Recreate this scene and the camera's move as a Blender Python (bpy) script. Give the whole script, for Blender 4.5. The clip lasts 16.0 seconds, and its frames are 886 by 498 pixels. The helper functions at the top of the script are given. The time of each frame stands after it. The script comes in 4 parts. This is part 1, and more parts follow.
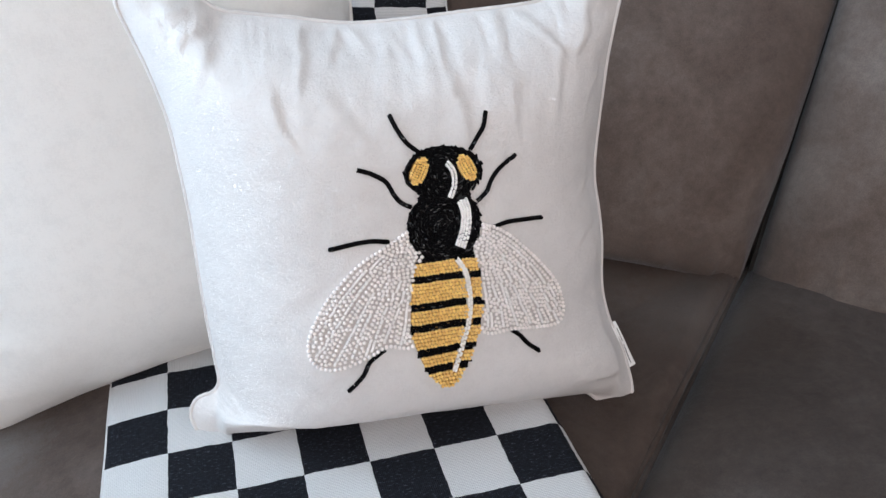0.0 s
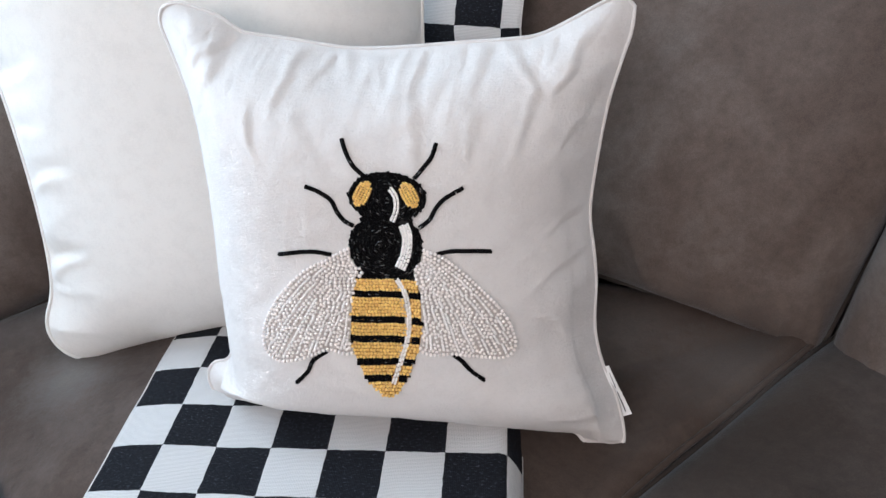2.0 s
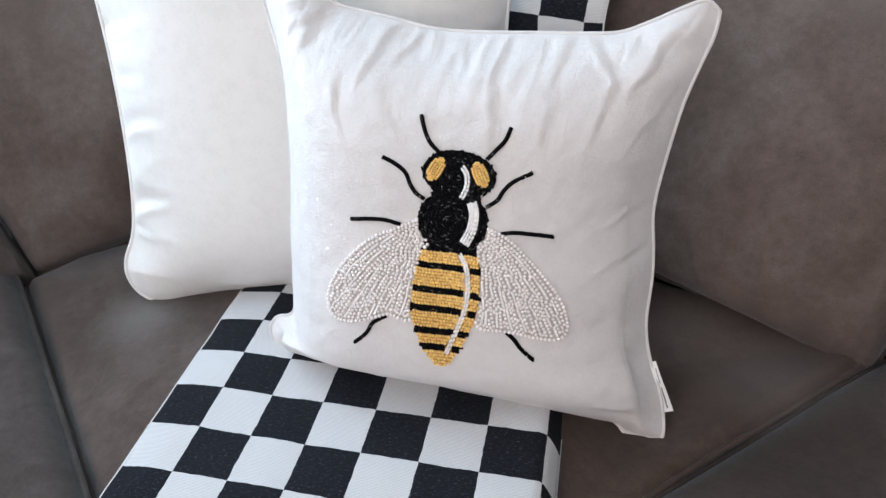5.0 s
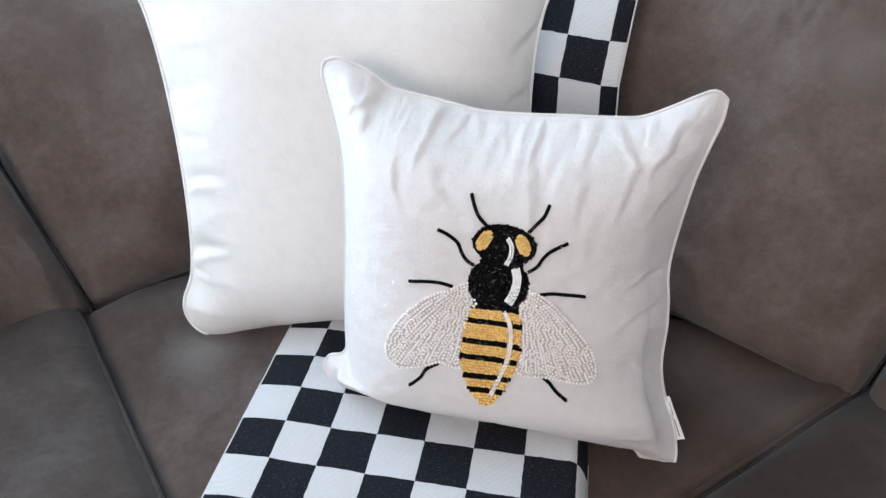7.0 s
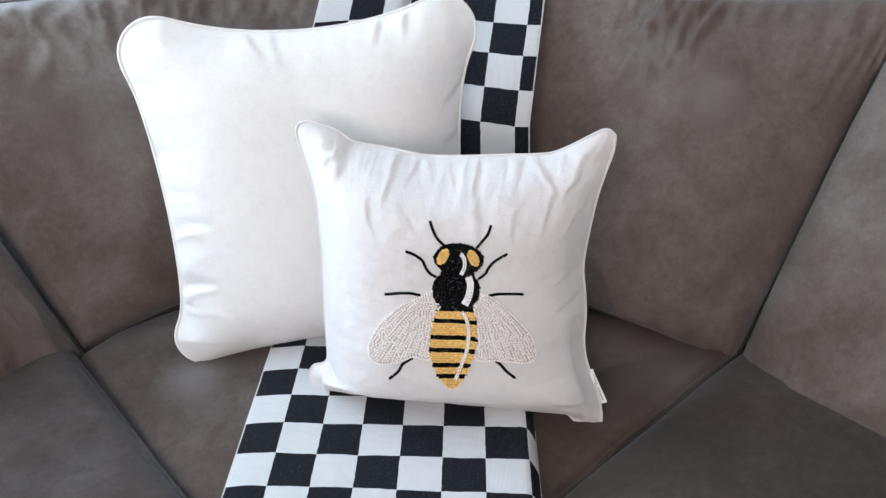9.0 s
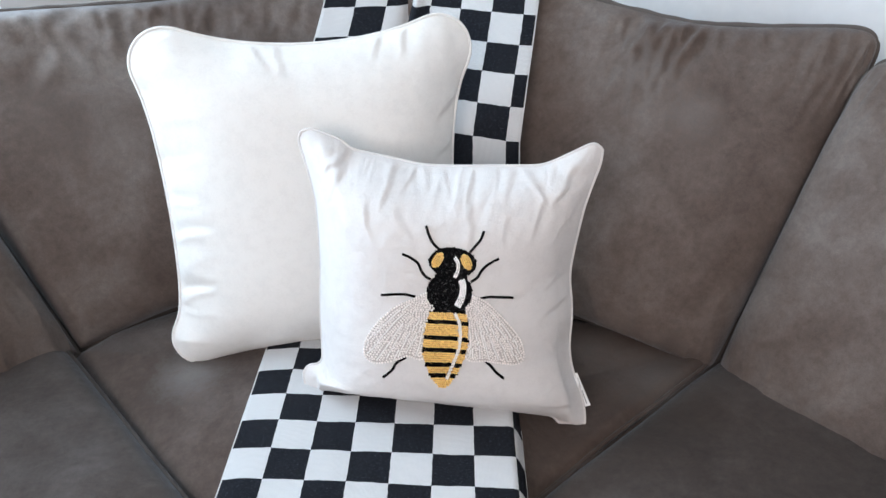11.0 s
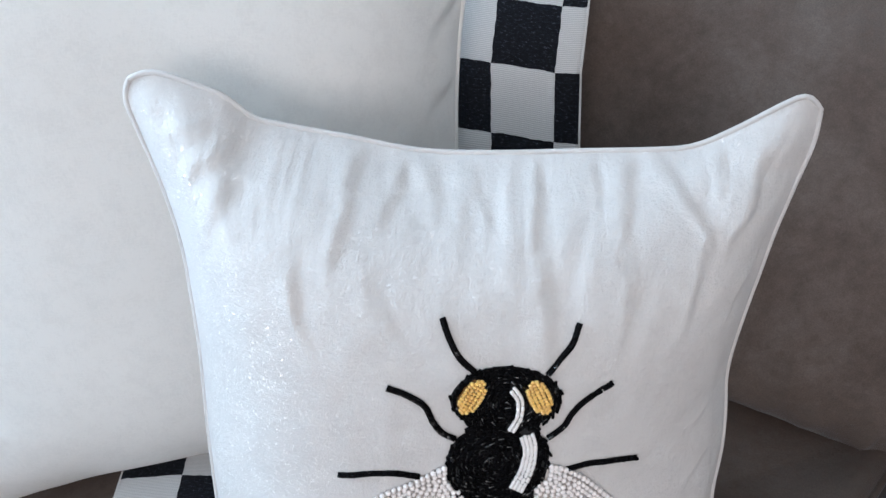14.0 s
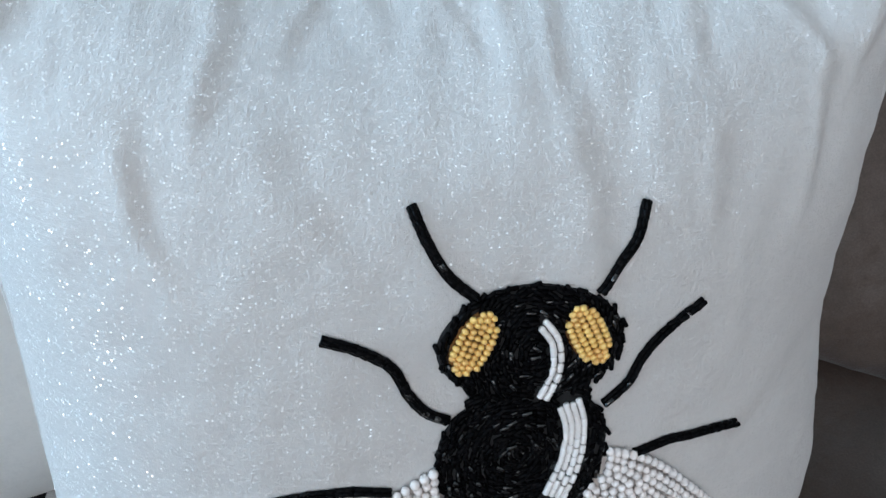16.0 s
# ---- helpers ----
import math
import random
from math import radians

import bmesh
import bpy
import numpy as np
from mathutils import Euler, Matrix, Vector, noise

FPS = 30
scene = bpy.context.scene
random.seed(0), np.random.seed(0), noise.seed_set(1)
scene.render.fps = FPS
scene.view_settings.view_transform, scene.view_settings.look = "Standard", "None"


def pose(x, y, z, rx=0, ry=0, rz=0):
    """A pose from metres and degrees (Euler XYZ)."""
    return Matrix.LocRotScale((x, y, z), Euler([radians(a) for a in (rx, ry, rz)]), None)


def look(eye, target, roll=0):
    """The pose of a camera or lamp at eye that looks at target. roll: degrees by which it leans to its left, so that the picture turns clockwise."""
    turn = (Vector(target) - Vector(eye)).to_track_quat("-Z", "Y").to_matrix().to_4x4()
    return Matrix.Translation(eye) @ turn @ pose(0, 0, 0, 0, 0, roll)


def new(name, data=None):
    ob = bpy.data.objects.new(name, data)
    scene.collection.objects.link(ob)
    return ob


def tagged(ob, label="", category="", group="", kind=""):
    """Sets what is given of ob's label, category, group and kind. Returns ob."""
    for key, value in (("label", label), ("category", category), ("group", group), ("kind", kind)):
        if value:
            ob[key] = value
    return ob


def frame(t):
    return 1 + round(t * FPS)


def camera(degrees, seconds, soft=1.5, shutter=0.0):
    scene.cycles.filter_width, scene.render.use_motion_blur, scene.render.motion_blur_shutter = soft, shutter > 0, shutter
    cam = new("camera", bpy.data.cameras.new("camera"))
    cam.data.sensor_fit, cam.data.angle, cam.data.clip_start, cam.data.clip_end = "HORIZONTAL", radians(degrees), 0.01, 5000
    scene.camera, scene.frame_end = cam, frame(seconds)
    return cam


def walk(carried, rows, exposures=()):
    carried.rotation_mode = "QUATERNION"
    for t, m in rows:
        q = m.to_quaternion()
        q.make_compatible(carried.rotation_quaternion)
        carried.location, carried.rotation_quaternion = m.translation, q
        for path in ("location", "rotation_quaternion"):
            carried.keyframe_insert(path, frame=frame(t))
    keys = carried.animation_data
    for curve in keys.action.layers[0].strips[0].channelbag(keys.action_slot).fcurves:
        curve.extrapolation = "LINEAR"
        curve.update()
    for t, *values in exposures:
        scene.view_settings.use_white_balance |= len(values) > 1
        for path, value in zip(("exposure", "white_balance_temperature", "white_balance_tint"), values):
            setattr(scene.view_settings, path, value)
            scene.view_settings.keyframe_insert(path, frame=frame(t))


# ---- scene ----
cam = camera(58.2, 16.0)
PATH = [
    (0, (-0.063, -0.539, 1.013), (0.267, 1.112, -0.067), -1.3),
    (0.5, (-0.02, -0.527, 1.023), (0.288, 1.125, -0.063), -1.9),
    (1, (0.097, -0.518, 1.033), (0.164, 1.157, -0.058), -4.3),
    (1.5, (0.178, -0.543, 1.038), (-0.057, 1.126, -0.038), -5.6),
    (2, (0.228, -0.557, 1.044), (-0.115, 1.095, -0.029), -5.5),
    (2.5, (0.237, -0.564, 1.046), (-0.17, 1.072, -0.031), -4.0),
    (3, (0.232, -0.572, 1.043), (-0.218, 1.047, -0.043), -3.7),
    (3.5, (0.229, -0.587, 1.047), (-0.238, 1.03, -0.033), -3.3),
    (6, (0.222, -0.591, 1.068), (-0.246, 1.012, -0.033), -1.6),
    (6.5, (0.21, -0.615, 1.13), (-0.255, 0.991, 0.031), -1.5),
    (7, (0.182, -0.657, 1.186), (-0.259, 0.939, 0.064), -1.9),
    (7.5, (0.155, -0.73, 1.245), (-0.196, 0.875, 0.105), -1.8),
    (8, (0.153, -0.804, 1.29), (-0.109, 0.833, 0.17), -3.5),
    (8.5, (0.153, -0.844, 1.304), (-0.081, 0.816, 0.214), -3.0),
    (11, (0.14, -0.936, 1.314), (-0.03, 0.776, 0.294), -0.2),
    (11.5, (0.126, -0.919, 1.313), (-0.036, 0.809, 0.319), -0.1),
    (12, (0.095, -0.863, 1.286), (-0.048, 0.874, 0.306), -0.3),
    (12.5, (0.063, -0.728, 1.25), (-0.044, 0.985, 0.225), 0.2),
    (13, (0.042, -0.533, 1.218), (-0.04, 1.127, 0.106), 0.5),
    (13.5, (0.027, -0.388, 1.156), (-0.04, 1.198, -0.061), 0.5),
    (14, (0.017, -0.278, 1.081), (0.009, 1.288, -0.163), 1.2),
    (14.5, (0.001, -0.218, 1.003), (0.063, 1.34, -0.25), -1.2),
    (15, (-0.005, -0.182, 0.951), (0.116, 1.371, -0.304), 0.0),
    (15.5, (-0.004, -0.157, 0.923), (0.149, 1.391, -0.334), 0.6),
    (16, (0.003, -0.145, 0.907), (0.173, 1.402, -0.348), 0.6),
]
EXPOSURES = [(0.0, 0.0, 6550, 12), (1.0, 0.08, 6550, 12), (8.0, 0.17, 6500, 12), (11.0, 0.22, 6500, 11), (13.0, 0.2, 6400, 10), (13.5, 0.05, 6300, 10), (14.0, -0.08, 6200, 9),
             (14.5, -0.19, 6120, 6), (15.0, -0.30, 5960, 4), (15.5, -0.36, 5880, 3), (16.0, -0.40, 5840, 3)]
walk(cam, [(t, look(eye, target, roll)) for t, eye, target, roll in PATH], EXPOSURES)

# ---- world, sun, large lights ----
world = bpy.data.worlds.new("sky_world")
scene.world = world
world.use_nodes = True
wn = world.node_tree
sky = wn.nodes.new("ShaderNodeTexSky")
sky.sky_type, sky.sun_disc, sky.sun_elevation, sky.sun_rotation = "NISHITA", False, radians(38), radians(200)
wn.links.new(sky.outputs[0], wn.nodes["Background"].inputs[0])
wn.nodes["Background"].inputs[1].default_value = 0.12

# Room axes: the corner behind the sofa, and the directions of its two walls.
CORNER = Vector((-0.15, 1.73, 0.0))
ER = Vector((0.741, -0.671, 0.0))
EL = Vector((-0.671, -0.741, 0.0))


def room(p, q, z):
    return CORNER + p * ER + q * EL + Vector((0, 0, z))


def lamp_in_opening(name, a, b, z0, z1, inward, power, colour):
    """An area lamp that fills an opening and shines into the room."""
    data = bpy.data.lights.new(name, "AREA")
    data.shape, data.size, data.size_y = "RECTANGLE", (b - a).length, z1 - z0
    data.energy, data.color = power, colour
    ob = new(name, data)
    mid = (a + b) / 2 + Vector((0, 0, (z0 + z1) / 2))
    ob.matrix_world = look(mid, mid + inward)
    return ob


WIN = (1.3, 3.3, 0.8, 2.0)      # window in the wall of the left arm: from, to, sill, head
WIN_B = (1.9, 4.5, 1.45, 2.45)       # window in the wall behind the camera
lamp_in_opening("window_light", room(-0.1, WIN[0], 0), room(-0.1, WIN[1], 0), WIN[2], WIN[3], ER, 84, (0.63, 0.83, 1.0))
lamp_in_opening("window_light", room(WIN_B[0], 3.7, 0), room(WIN_B[1], 3.7, 0), WIN_B[2], WIN_B[3], -EL, 60, (1.0, 0.87, 0.81))


# ---- materials ----
def material(name, colour, rough=0.8, metal=0.0, sheen=0.0):
    m = bpy.data.materials.new(name)
    m.use_nodes = True
    b = m.node_tree.nodes["Principled BSDF"]
    b.inputs["Base Color"].default_value = (*colour, 1)
    b.inputs["Roughness"].default_value = rough
    b.inputs["Metallic"].default_value = metal
    b.inputs["Sheen Weight"].default_value = sheen
    return m, m.node_tree, b


def node(tree, kind, **inputs):
    n = tree.nodes.new("ShaderNode" + kind)
    for key, value in inputs.items():
        n.inputs[key.replace("_", " ")].default_value = value
    return n


def ramp(tree, source, stops):
    r = tree.nodes.new("ShaderNodeValToRGB")
    while len(r.color_ramp.elements) < len(stops):
        r.color_ramp.elements.new(0.5)
    for e, (pos, c) in zip(r.color_ramp.elements, stops):
        e.position, e.color = pos, (*c, 1) if len(c) == 3 else c
    tree.links.new(source, r.inputs[0])
    return r


def bump(tree, bsdf, height, strength, distance, chain=None):
    n = node(tree, "Bump", Strength=strength, Distance=distance)
    tree.links.new(height, n.inputs["Height"])
    if chain:
        tree.links.new(chain.outputs[0], n.inputs["Normal"])
    tree.links.new(n.outputs[0], bsdf.inputs["Normal"])
    return n


def coords(tree, which="Object"):
    return tree.nodes.new("ShaderNodeTexCoord").outputs[which]


def suede(name, tones):
    """Brushed microfibre: broad patches where the nap lies another way, fine grain, a few rubbed marks."""
    m, t, b = material(name, (0.1, 0.09, 0.083), 0.95, 0, 0.2)
    b.inputs["Sheen Roughness"].default_value = 0.4
    b.inputs["Sheen Tint"].default_value = (0.78, 0.89, 1, 1)
    b.inputs["Specular IOR Level"].default_value = 0.1
    c = coords(t)
    broad = node(t, "TexNoise", Scale=3.2, Detail=3.0, Roughness=0.5, Distortion=0.8)
    patches = node(t, "TexNoise", Scale=11.0, Detail=5.0, Roughness=0.6, Distortion=0.7)
    fine = node(t, "TexNoise", Scale=75.0, Detail=5.0, Roughness=0.75)
    nap = node(t, "TexNoise", Scale=700.0, Detail=2.0, Roughness=0.7)
    for n in (broad, patches, fine, nap):
        t.links.new(c, n.inputs["Vector"])
    both = node(t, "Math")
    both.operation = "MULTIPLY_ADD"
    both.inputs[1].default_value = 0.36
    t.links.new(patches.outputs[0], both.inputs[0])
    part = node(t, "Math")
    part.operation = "MULTIPLY"
    part.inputs[1].default_value = 0.64
    t.links.new(broad.outputs[0], part.inputs[0])
    t.links.new(part.outputs[0], both.inputs[2])
    r1 = ramp(t, both.outputs[0], list(zip((0.34, 0.47, 0.55, 0.68), tones)))
    last = r1.outputs[0]
    # rubbed marks on the corner seat and on the back
    for place, size, strength in (((-0.43, 0.14, 0.38), 0.075, 0.5), ((0.40, 0.20, 0.385), 0.09, 0.3), ((0.30, 0.26, 0.40), 0.08, 0.22), ((0.45, 0.42, 0.81), 0.06, 0.35), ((0.36, 0.47, 0.86), 0.09, 0.25), ((-0.62, 0.36, 0.84), 0.16, 0.2)):
        d = node(t, "VectorMath")
        d.operation = "DISTANCE"
        d.inputs[1].default_value = place
        t.links.new(c, d.inputs[0])
        rough_edge = node(t, "Math")
        rough_edge.operation = "MULTIPLY_ADD"
        rough_edge.inputs[1].default_value = size * 1.6
        t.links.new(fine.outputs[0], rough_edge.inputs[0])
        t.links.new(d.outputs["Value"], rough_edge.inputs[2])
        f = ramp(t, rough_edge.outputs[0], [(size * 0.9, (strength,) * 3), (size * 1.9, (0, 0, 0))])
        mk = node(t, "Mix")
        mk.data_type = "RGBA"
        mk.inputs[7].default_value = (0.2, 0.187, 0.178, 1)
        t.links.new(f.outputs[0], mk.inputs[0])
        t.links.new(last, mk.inputs[6])
        last = mk.outputs[2]
    for n, amount in ((fine, 0.4), (nap, 0.35)):
        mix = node(t, "Mix")
        mix.data_type, mix.blend_type = "RGBA", "OVERLAY"
        mix.inputs[0].default_value = amount
        t.links.new(last, mix.inputs[6])
        t.links.new(n.outputs[0], mix.inputs[7])
        last = mix.outputs[2]
    t.links.new(last, b.inputs["Base Color"])
    k = bump(t, b, fine.outputs[0], 0.3, 0.004)
    bump(t, b, nap.outputs[0], 0.4, 0.0007, k)
    return m


def linen(name, colour, flecks, threads=420.0):
    """Plain woven cloth; flecks above zero weave in glinting threads."""
    m, t, b = material(name, colour, 0.88, 0, 0.1)
    uv = t.nodes.new("ShaderNodeUVMap").outputs[0]
    c = coords(t)
    waves = []
    for axis in ("X", "Y"):
        w = node(t, "TexWave", Scale=threads, Distortion=3.0, Detail=2.0)
        w.inputs["Detail Scale"].default_value = 0.4
        w.bands_direction = axis
        t.links.new(uv, w.inputs["Vector"])
        waves.append(w)
    add = node(t, "Math")
    t.links.new(waves[0].outputs[1], add.inputs[0])
    t.links.new(waves[1].outputs[1], add.inputs[1])
    slub = node(t, "TexNoise", Scale=45.0, Detail=6.0, Roughness=0.7)
    fuzz = node(t, "TexNoise", Scale=270.0, Detail=4.0, Roughness=0.7)
    for n in (slub, fuzz):
        t.links.new(c, n.inputs["Vector"])
    dark = tuple(v * 0.94 for v in colour)
    # thicker threads that run a little way up and across
    yarn = node(t, "Math")
    yarn.operation = "MAXIMUM"
    for i, stretch in enumerate(((650.0, 210.0, 1.0), (210.0, 650.0, 1.0))):
        run = node(t, "VectorMath")
        run.operation = "MULTIPLY"
        run.inputs[1].default_value = stretch
        t.links.new(uv, run.inputs[0])
        grain = node(t, "TexNoise", Scale=1.0, Detail=2.0, Roughness=0.6)
        t.links.new(run.outputs[0], grain.inputs["Vector"])
        t.links.new(grain.outputs[0], yarn.inputs[i])
    tone = node(t, "Math")
    tone.operation = "MULTIPLY_ADD"
    tone.inputs[1].default_value = 0.8
    t.links.new(yarn.outputs[0], tone.inputs[0])
    t.links.new(slub.outputs[0], tone.inputs[2])
    r = ramp(t, tone.outputs[0], [(0.75, dark), (1.0, colour)])
    t.links.new(r.outputs[0], b.inputs["Base Color"])
    k = bump(t, b, slub.outputs[0], 0.2, 0.003)
    k = bump(t, b, fuzz.outputs[0], 0.6 if flecks else 0.25, 0.0013 if flecks else 0.0009, k)
    k = bump(t, b, yarn.outputs[0], 0.6 if flecks else 0.25, 0.0009 if flecks else 0.0005, k)
    bump(t, b, add.outputs[0], 0.1, 0.0003, k)
    if flecks:
        spark = node(t, "TexVoronoi", Scale=1000.0)
        t.links.new(c, spark.inputs["Vector"])
        cell = node(t, "SeparateColor")
        t.links.new(spark.outputs["Color"], cell.inputs[0])
        few = ramp(t, cell.outputs[0], [(1 - flecks - 0.02, (0, 0, 0)), (1 - flecks, (1, 1, 1))])
        near = ramp(t, spark.outputs["Distance"], [(0.3, (1, 1, 1)), (0.5, (0, 0, 0))])
        mul = node(t, "Math")
        mul.operation = "MULTIPLY"
        t.links.new(few.outputs[0], mul.inputs[0])
        t.links.new(near.outputs[0], mul.inputs[1])
        tilt = node(t, "VectorMath")
        tilt.operation = "SUBTRACT"
        tilt.inputs[1].default_value = (0.5, 0.5, 0.5)
        t.links.new(spark.outputs["Color"], tilt.inputs[0])
        lean = node(t, "VectorMath")
        lean.operation = "MULTIPLY_ADD"
        lean.inputs[1].default_value = (1.9, 1.9, 1.9)
        t.links.new(tilt.outputs[0], lean.inputs[0])
        g = t.nodes.new("ShaderNodeNewGeometry")
        t.links.new(g.outputs["Normal"], lean.inputs[2])
        unit = node(t, "VectorMath")
        unit.operation = "NORMALIZE"
        t.links.new(lean.outputs[0], unit.inputs[0])
        foil = node(t, "BsdfAnisotropic", Roughness=0.22)
        shine = ramp(t, mul.outputs[0], [(0.0, (0, 0, 0)), (1.0, (0.85, 0.88, 0.92))])
        t.links.new(shine.outputs[0], foil.inputs["Color"])
        t.links.new(unit.outputs[0], foil.inputs["Normal"])
        both = t.nodes.new("ShaderNodeAddShader")
        t.links.new(b.outputs[0], both.inputs[0])
        t.links.new(foil.outputs[0], both.inputs[1])
        t.links.new(both.outputs[0], t.nodes["Material Output"].inputs[0])
    return m


def checks():
    """Woven black and white checks, one square to a unit of the UV map, with pale flecks in the dark."""
    m, t, b = material("black_white_check", (0.6, 0.6, 0.6), 0.9, 0, 0.0)
    b.inputs["Specular IOR Level"].default_value = 0.15
    uv = t.nodes.new("ShaderNodeUVMap").outputs[0]
    wob = node(t, "TexNoise", Scale=5.0, Detail=3.0)
    t.links.new(uv, wob.inputs["Vector"])
    off = node(t, "VectorMath")
    off.operation = "MULTIPLY_ADD"
    t.links.new(wob.outputs["Color"], off.inputs[0])
    off.inputs[1].default_value = (0.05, 0.05, 0)
    t.links.new(uv, off.inputs[2])
    ch = node(t, "TexChecker", Scale=1.0)
    sh = node(t, "VectorMath")
    sh.inputs[1].default_value = (99.975, 99.975, 0.5)
    t.links.new(off.outputs[0], sh.inputs[0])
    t.links.new(sh.outputs[0], ch.inputs["Vector"])
    # threads: about 45 to a square
    weft = node(t, "TexWave", Scale=11.0, Distortion=2.0, Detail=2.0)
    weft.bands_direction = "Y"
    warp = node(t, "TexWave", Scale=11.0, Distortion=2.0, Detail=2.0)
    for w in (weft, warp):
        t.links.new(uv, w.inputs["Vector"])
    fl = node(t, "TexNoise", Scale=14.0, Detail=4.0, Roughness=0.8)
    st = node(t, "VectorMath")
    st.operation = "MULTIPLY"
    st.inputs[1].default_value = (1.0, 2.2, 1)
    t.links.new(uv, st.inputs[0])
    t.links.new(st.outputs[0], fl.inputs["Vector"])
    white = ramp(t, weft.outputs[1], [(0.0, (0.42, 0.418, 0.42)), (1.0, (0.64, 0.632, 0.628))])
    black = ramp(t, fl.outputs[0], [(0.46, (0.006, 0.0065, 0.009)), (0.6, (0.014, 0.016, 0.022)), (0.70, (0.12, 0.13, 0.165))])
    mix = node(t, "Mix")
    mix.data_type = "RGBA"
    t.links.new(ch.outputs["Fac"], mix.inputs[0])
    t.links.new(white.outputs[0], mix.inputs[6])
    t.links.new(black.outputs[0], mix.inputs[7])
    t.links.new(mix.outputs[2], b.inputs["Base Color"])
    add = node(t, "Math")
    t.links.new(weft.outputs[1], add.inputs[0])
    t.links.new(warp.outputs[1], add.inputs[1])
    bump(t, b, add.outputs[0], 0.45, 0.0006)
    return m


def plaster(name, colour):
    m, t, b = material(name, colour, 0.9)
    n = node(t, "TexNoise", Scale=40.0, Detail=6.0)
    t.links.new(coords(t), n.inputs["Vector"])
    r = ramp(t, n.outputs[0], [(0.3, tuple(v * 0.96 for v in colour)), (0.7, colour)])
    t.links.new(r.outputs[0], b.inputs["Base Color"])
    bump(t, b, n.outputs[0], 0.1, 0.003)
    return m


def bead_material(name, colour, rough, spread=0.12, coat=0.5):
    """Glass seed beads, each a little lighter or darker than the next."""
    m, t, b = material(name, colour, rough)
    b.inputs["Coat Weight"].default_value = coat
    b.inputs["Coat Roughness"].default_value = 0.1
    g = t.nodes.new("ShaderNodeNewGeometry")
    info = t.nodes.new("ShaderNodeObjectInfo")
    chance = node(t, "Math")
    t.links.new(g.outputs["Random Per Island"], chance.inputs[0])
    t.links.new(info.outputs["Random"], chance.inputs[1])
    part = node(t, "Math")
    part.operation = "FRACT"
    t.links.new(chance.outputs[0], part.inputs[0])
    r = ramp(t, part.outputs[0], [(0, tuple(v * (1 - spread) for v in colour)), (1, tuple(min(1, v * (1 + spread)) for v in colour))])
    t.links.new(r.outputs[0], b.inputs["Base Color"])
    return m


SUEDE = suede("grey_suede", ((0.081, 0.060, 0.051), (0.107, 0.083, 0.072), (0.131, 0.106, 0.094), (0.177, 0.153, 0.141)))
# Darker copy of SUEDE for the arm seats: their shade is in its tones.
SHADED_SEAT_SUEDE = suede("shaded_grey_suede", ((0.044, 0.034, 0.029), (0.057, 0.045, 0.039), (0.070, 0.057, 0.051), (0.100, 0.086, 0.080)))
# Browner dark copy for the corner seat, with the seat's shade in the colour.
SHADED_CORNER_SUEDE = suede("shaded_brown_suede", ((0.052, 0.037, 0.030), (0.067, 0.049, 0.041), (0.082, 0.062, 0.053), (0.112, 0.090, 0.080)))
PIPING = material("suede_piping", (0.075, 0.062, 0.055), 0.9, 0, 0.1)[0]
OYSTER = linen("glinting_white_linen", (0.615, 0.592, 0.58), 0.2)
CREAM = linen("off_white_cotton", (0.78, 0.772, 0.75), 0.0)
CHECK = checks()
HEM = linen("pale_selvedge", (0.55, 0.54, 0.53), 0.0)
WALL = plaster("pale_wall_paint", (0.71, 0.72, 0.73))
CEILING = plaster("white_ceiling_paint", (0.74, 0.73, 0.71))
FLOOR = plaster("brown_carpet", (0.20, 0.155, 0.12))
BLACK = bead_material("black_glass_beads", (0.0025, 0.0025, 0.003), 0.12, 0.4, 0.0)
bt = BLACK.node_tree
bg = bt.nodes.new("ShaderNodeNewGeometry")
br = ramp(bt, bg.outputs["Random Per Island"], [(0.86, (0.05,) * 3), (0.94, (0.9,) * 3)])
bt.links.new(br.outputs[0], bt.nodes["Principled BSDF"].inputs["Specular IOR Level"])
YELLOW = bead_material("yellow_glass_beads", (0.98, 0.58, 0.175), 0.28, 0.17)
PEARL = bead_material("pearl_beads", (0.90, 0.84, 0.815), 0.3, 0.07, 0.6)
WHITE = bead_material("white_bugle_beads", (0.89, 0.86, 0.845), 0.3, 0.06)
TAG = material("white_satin_tag", (0.82, 0.82, 0.82), 0.5)[0]
INK = material("black_print", (0.02, 0.02, 0.02), 0.6)[0]


# ---- builders ----
def mesh_object(name, verts, faces, mat, parent=None, label="", smooth=True, uvs=None):
    me = bpy.data.meshes.new(name)
    me.from_pydata([tuple(v) for v in verts], [], faces)
    if uvs is not None:
        layer = me.uv_layers.new(name="UVMap")
        layer.data.foreach_set("uv", [x for loop in me.loops for x in uvs[loop.vertex_index]])
    me.materials.append(mat)
    if smooth:
        me.polygons.foreach_set("use_smooth", [True] * len(me.polygons))
    ob = new(name, me)
    ob.parent = parent
    if label:
        tagged(ob, label)
    return ob


def grid_faces(nu, nv, start=0, flip=False):
    out = []
    for i in range(nu - 1):
        for j in range(nv - 1):
            q = (start + i * nv + j, start + (i + 1) * nv + j, start + (i + 1) * nv + j + 1, start + i * nv + j + 1)
            out.append(q[::-1] if flip else q)
    return out


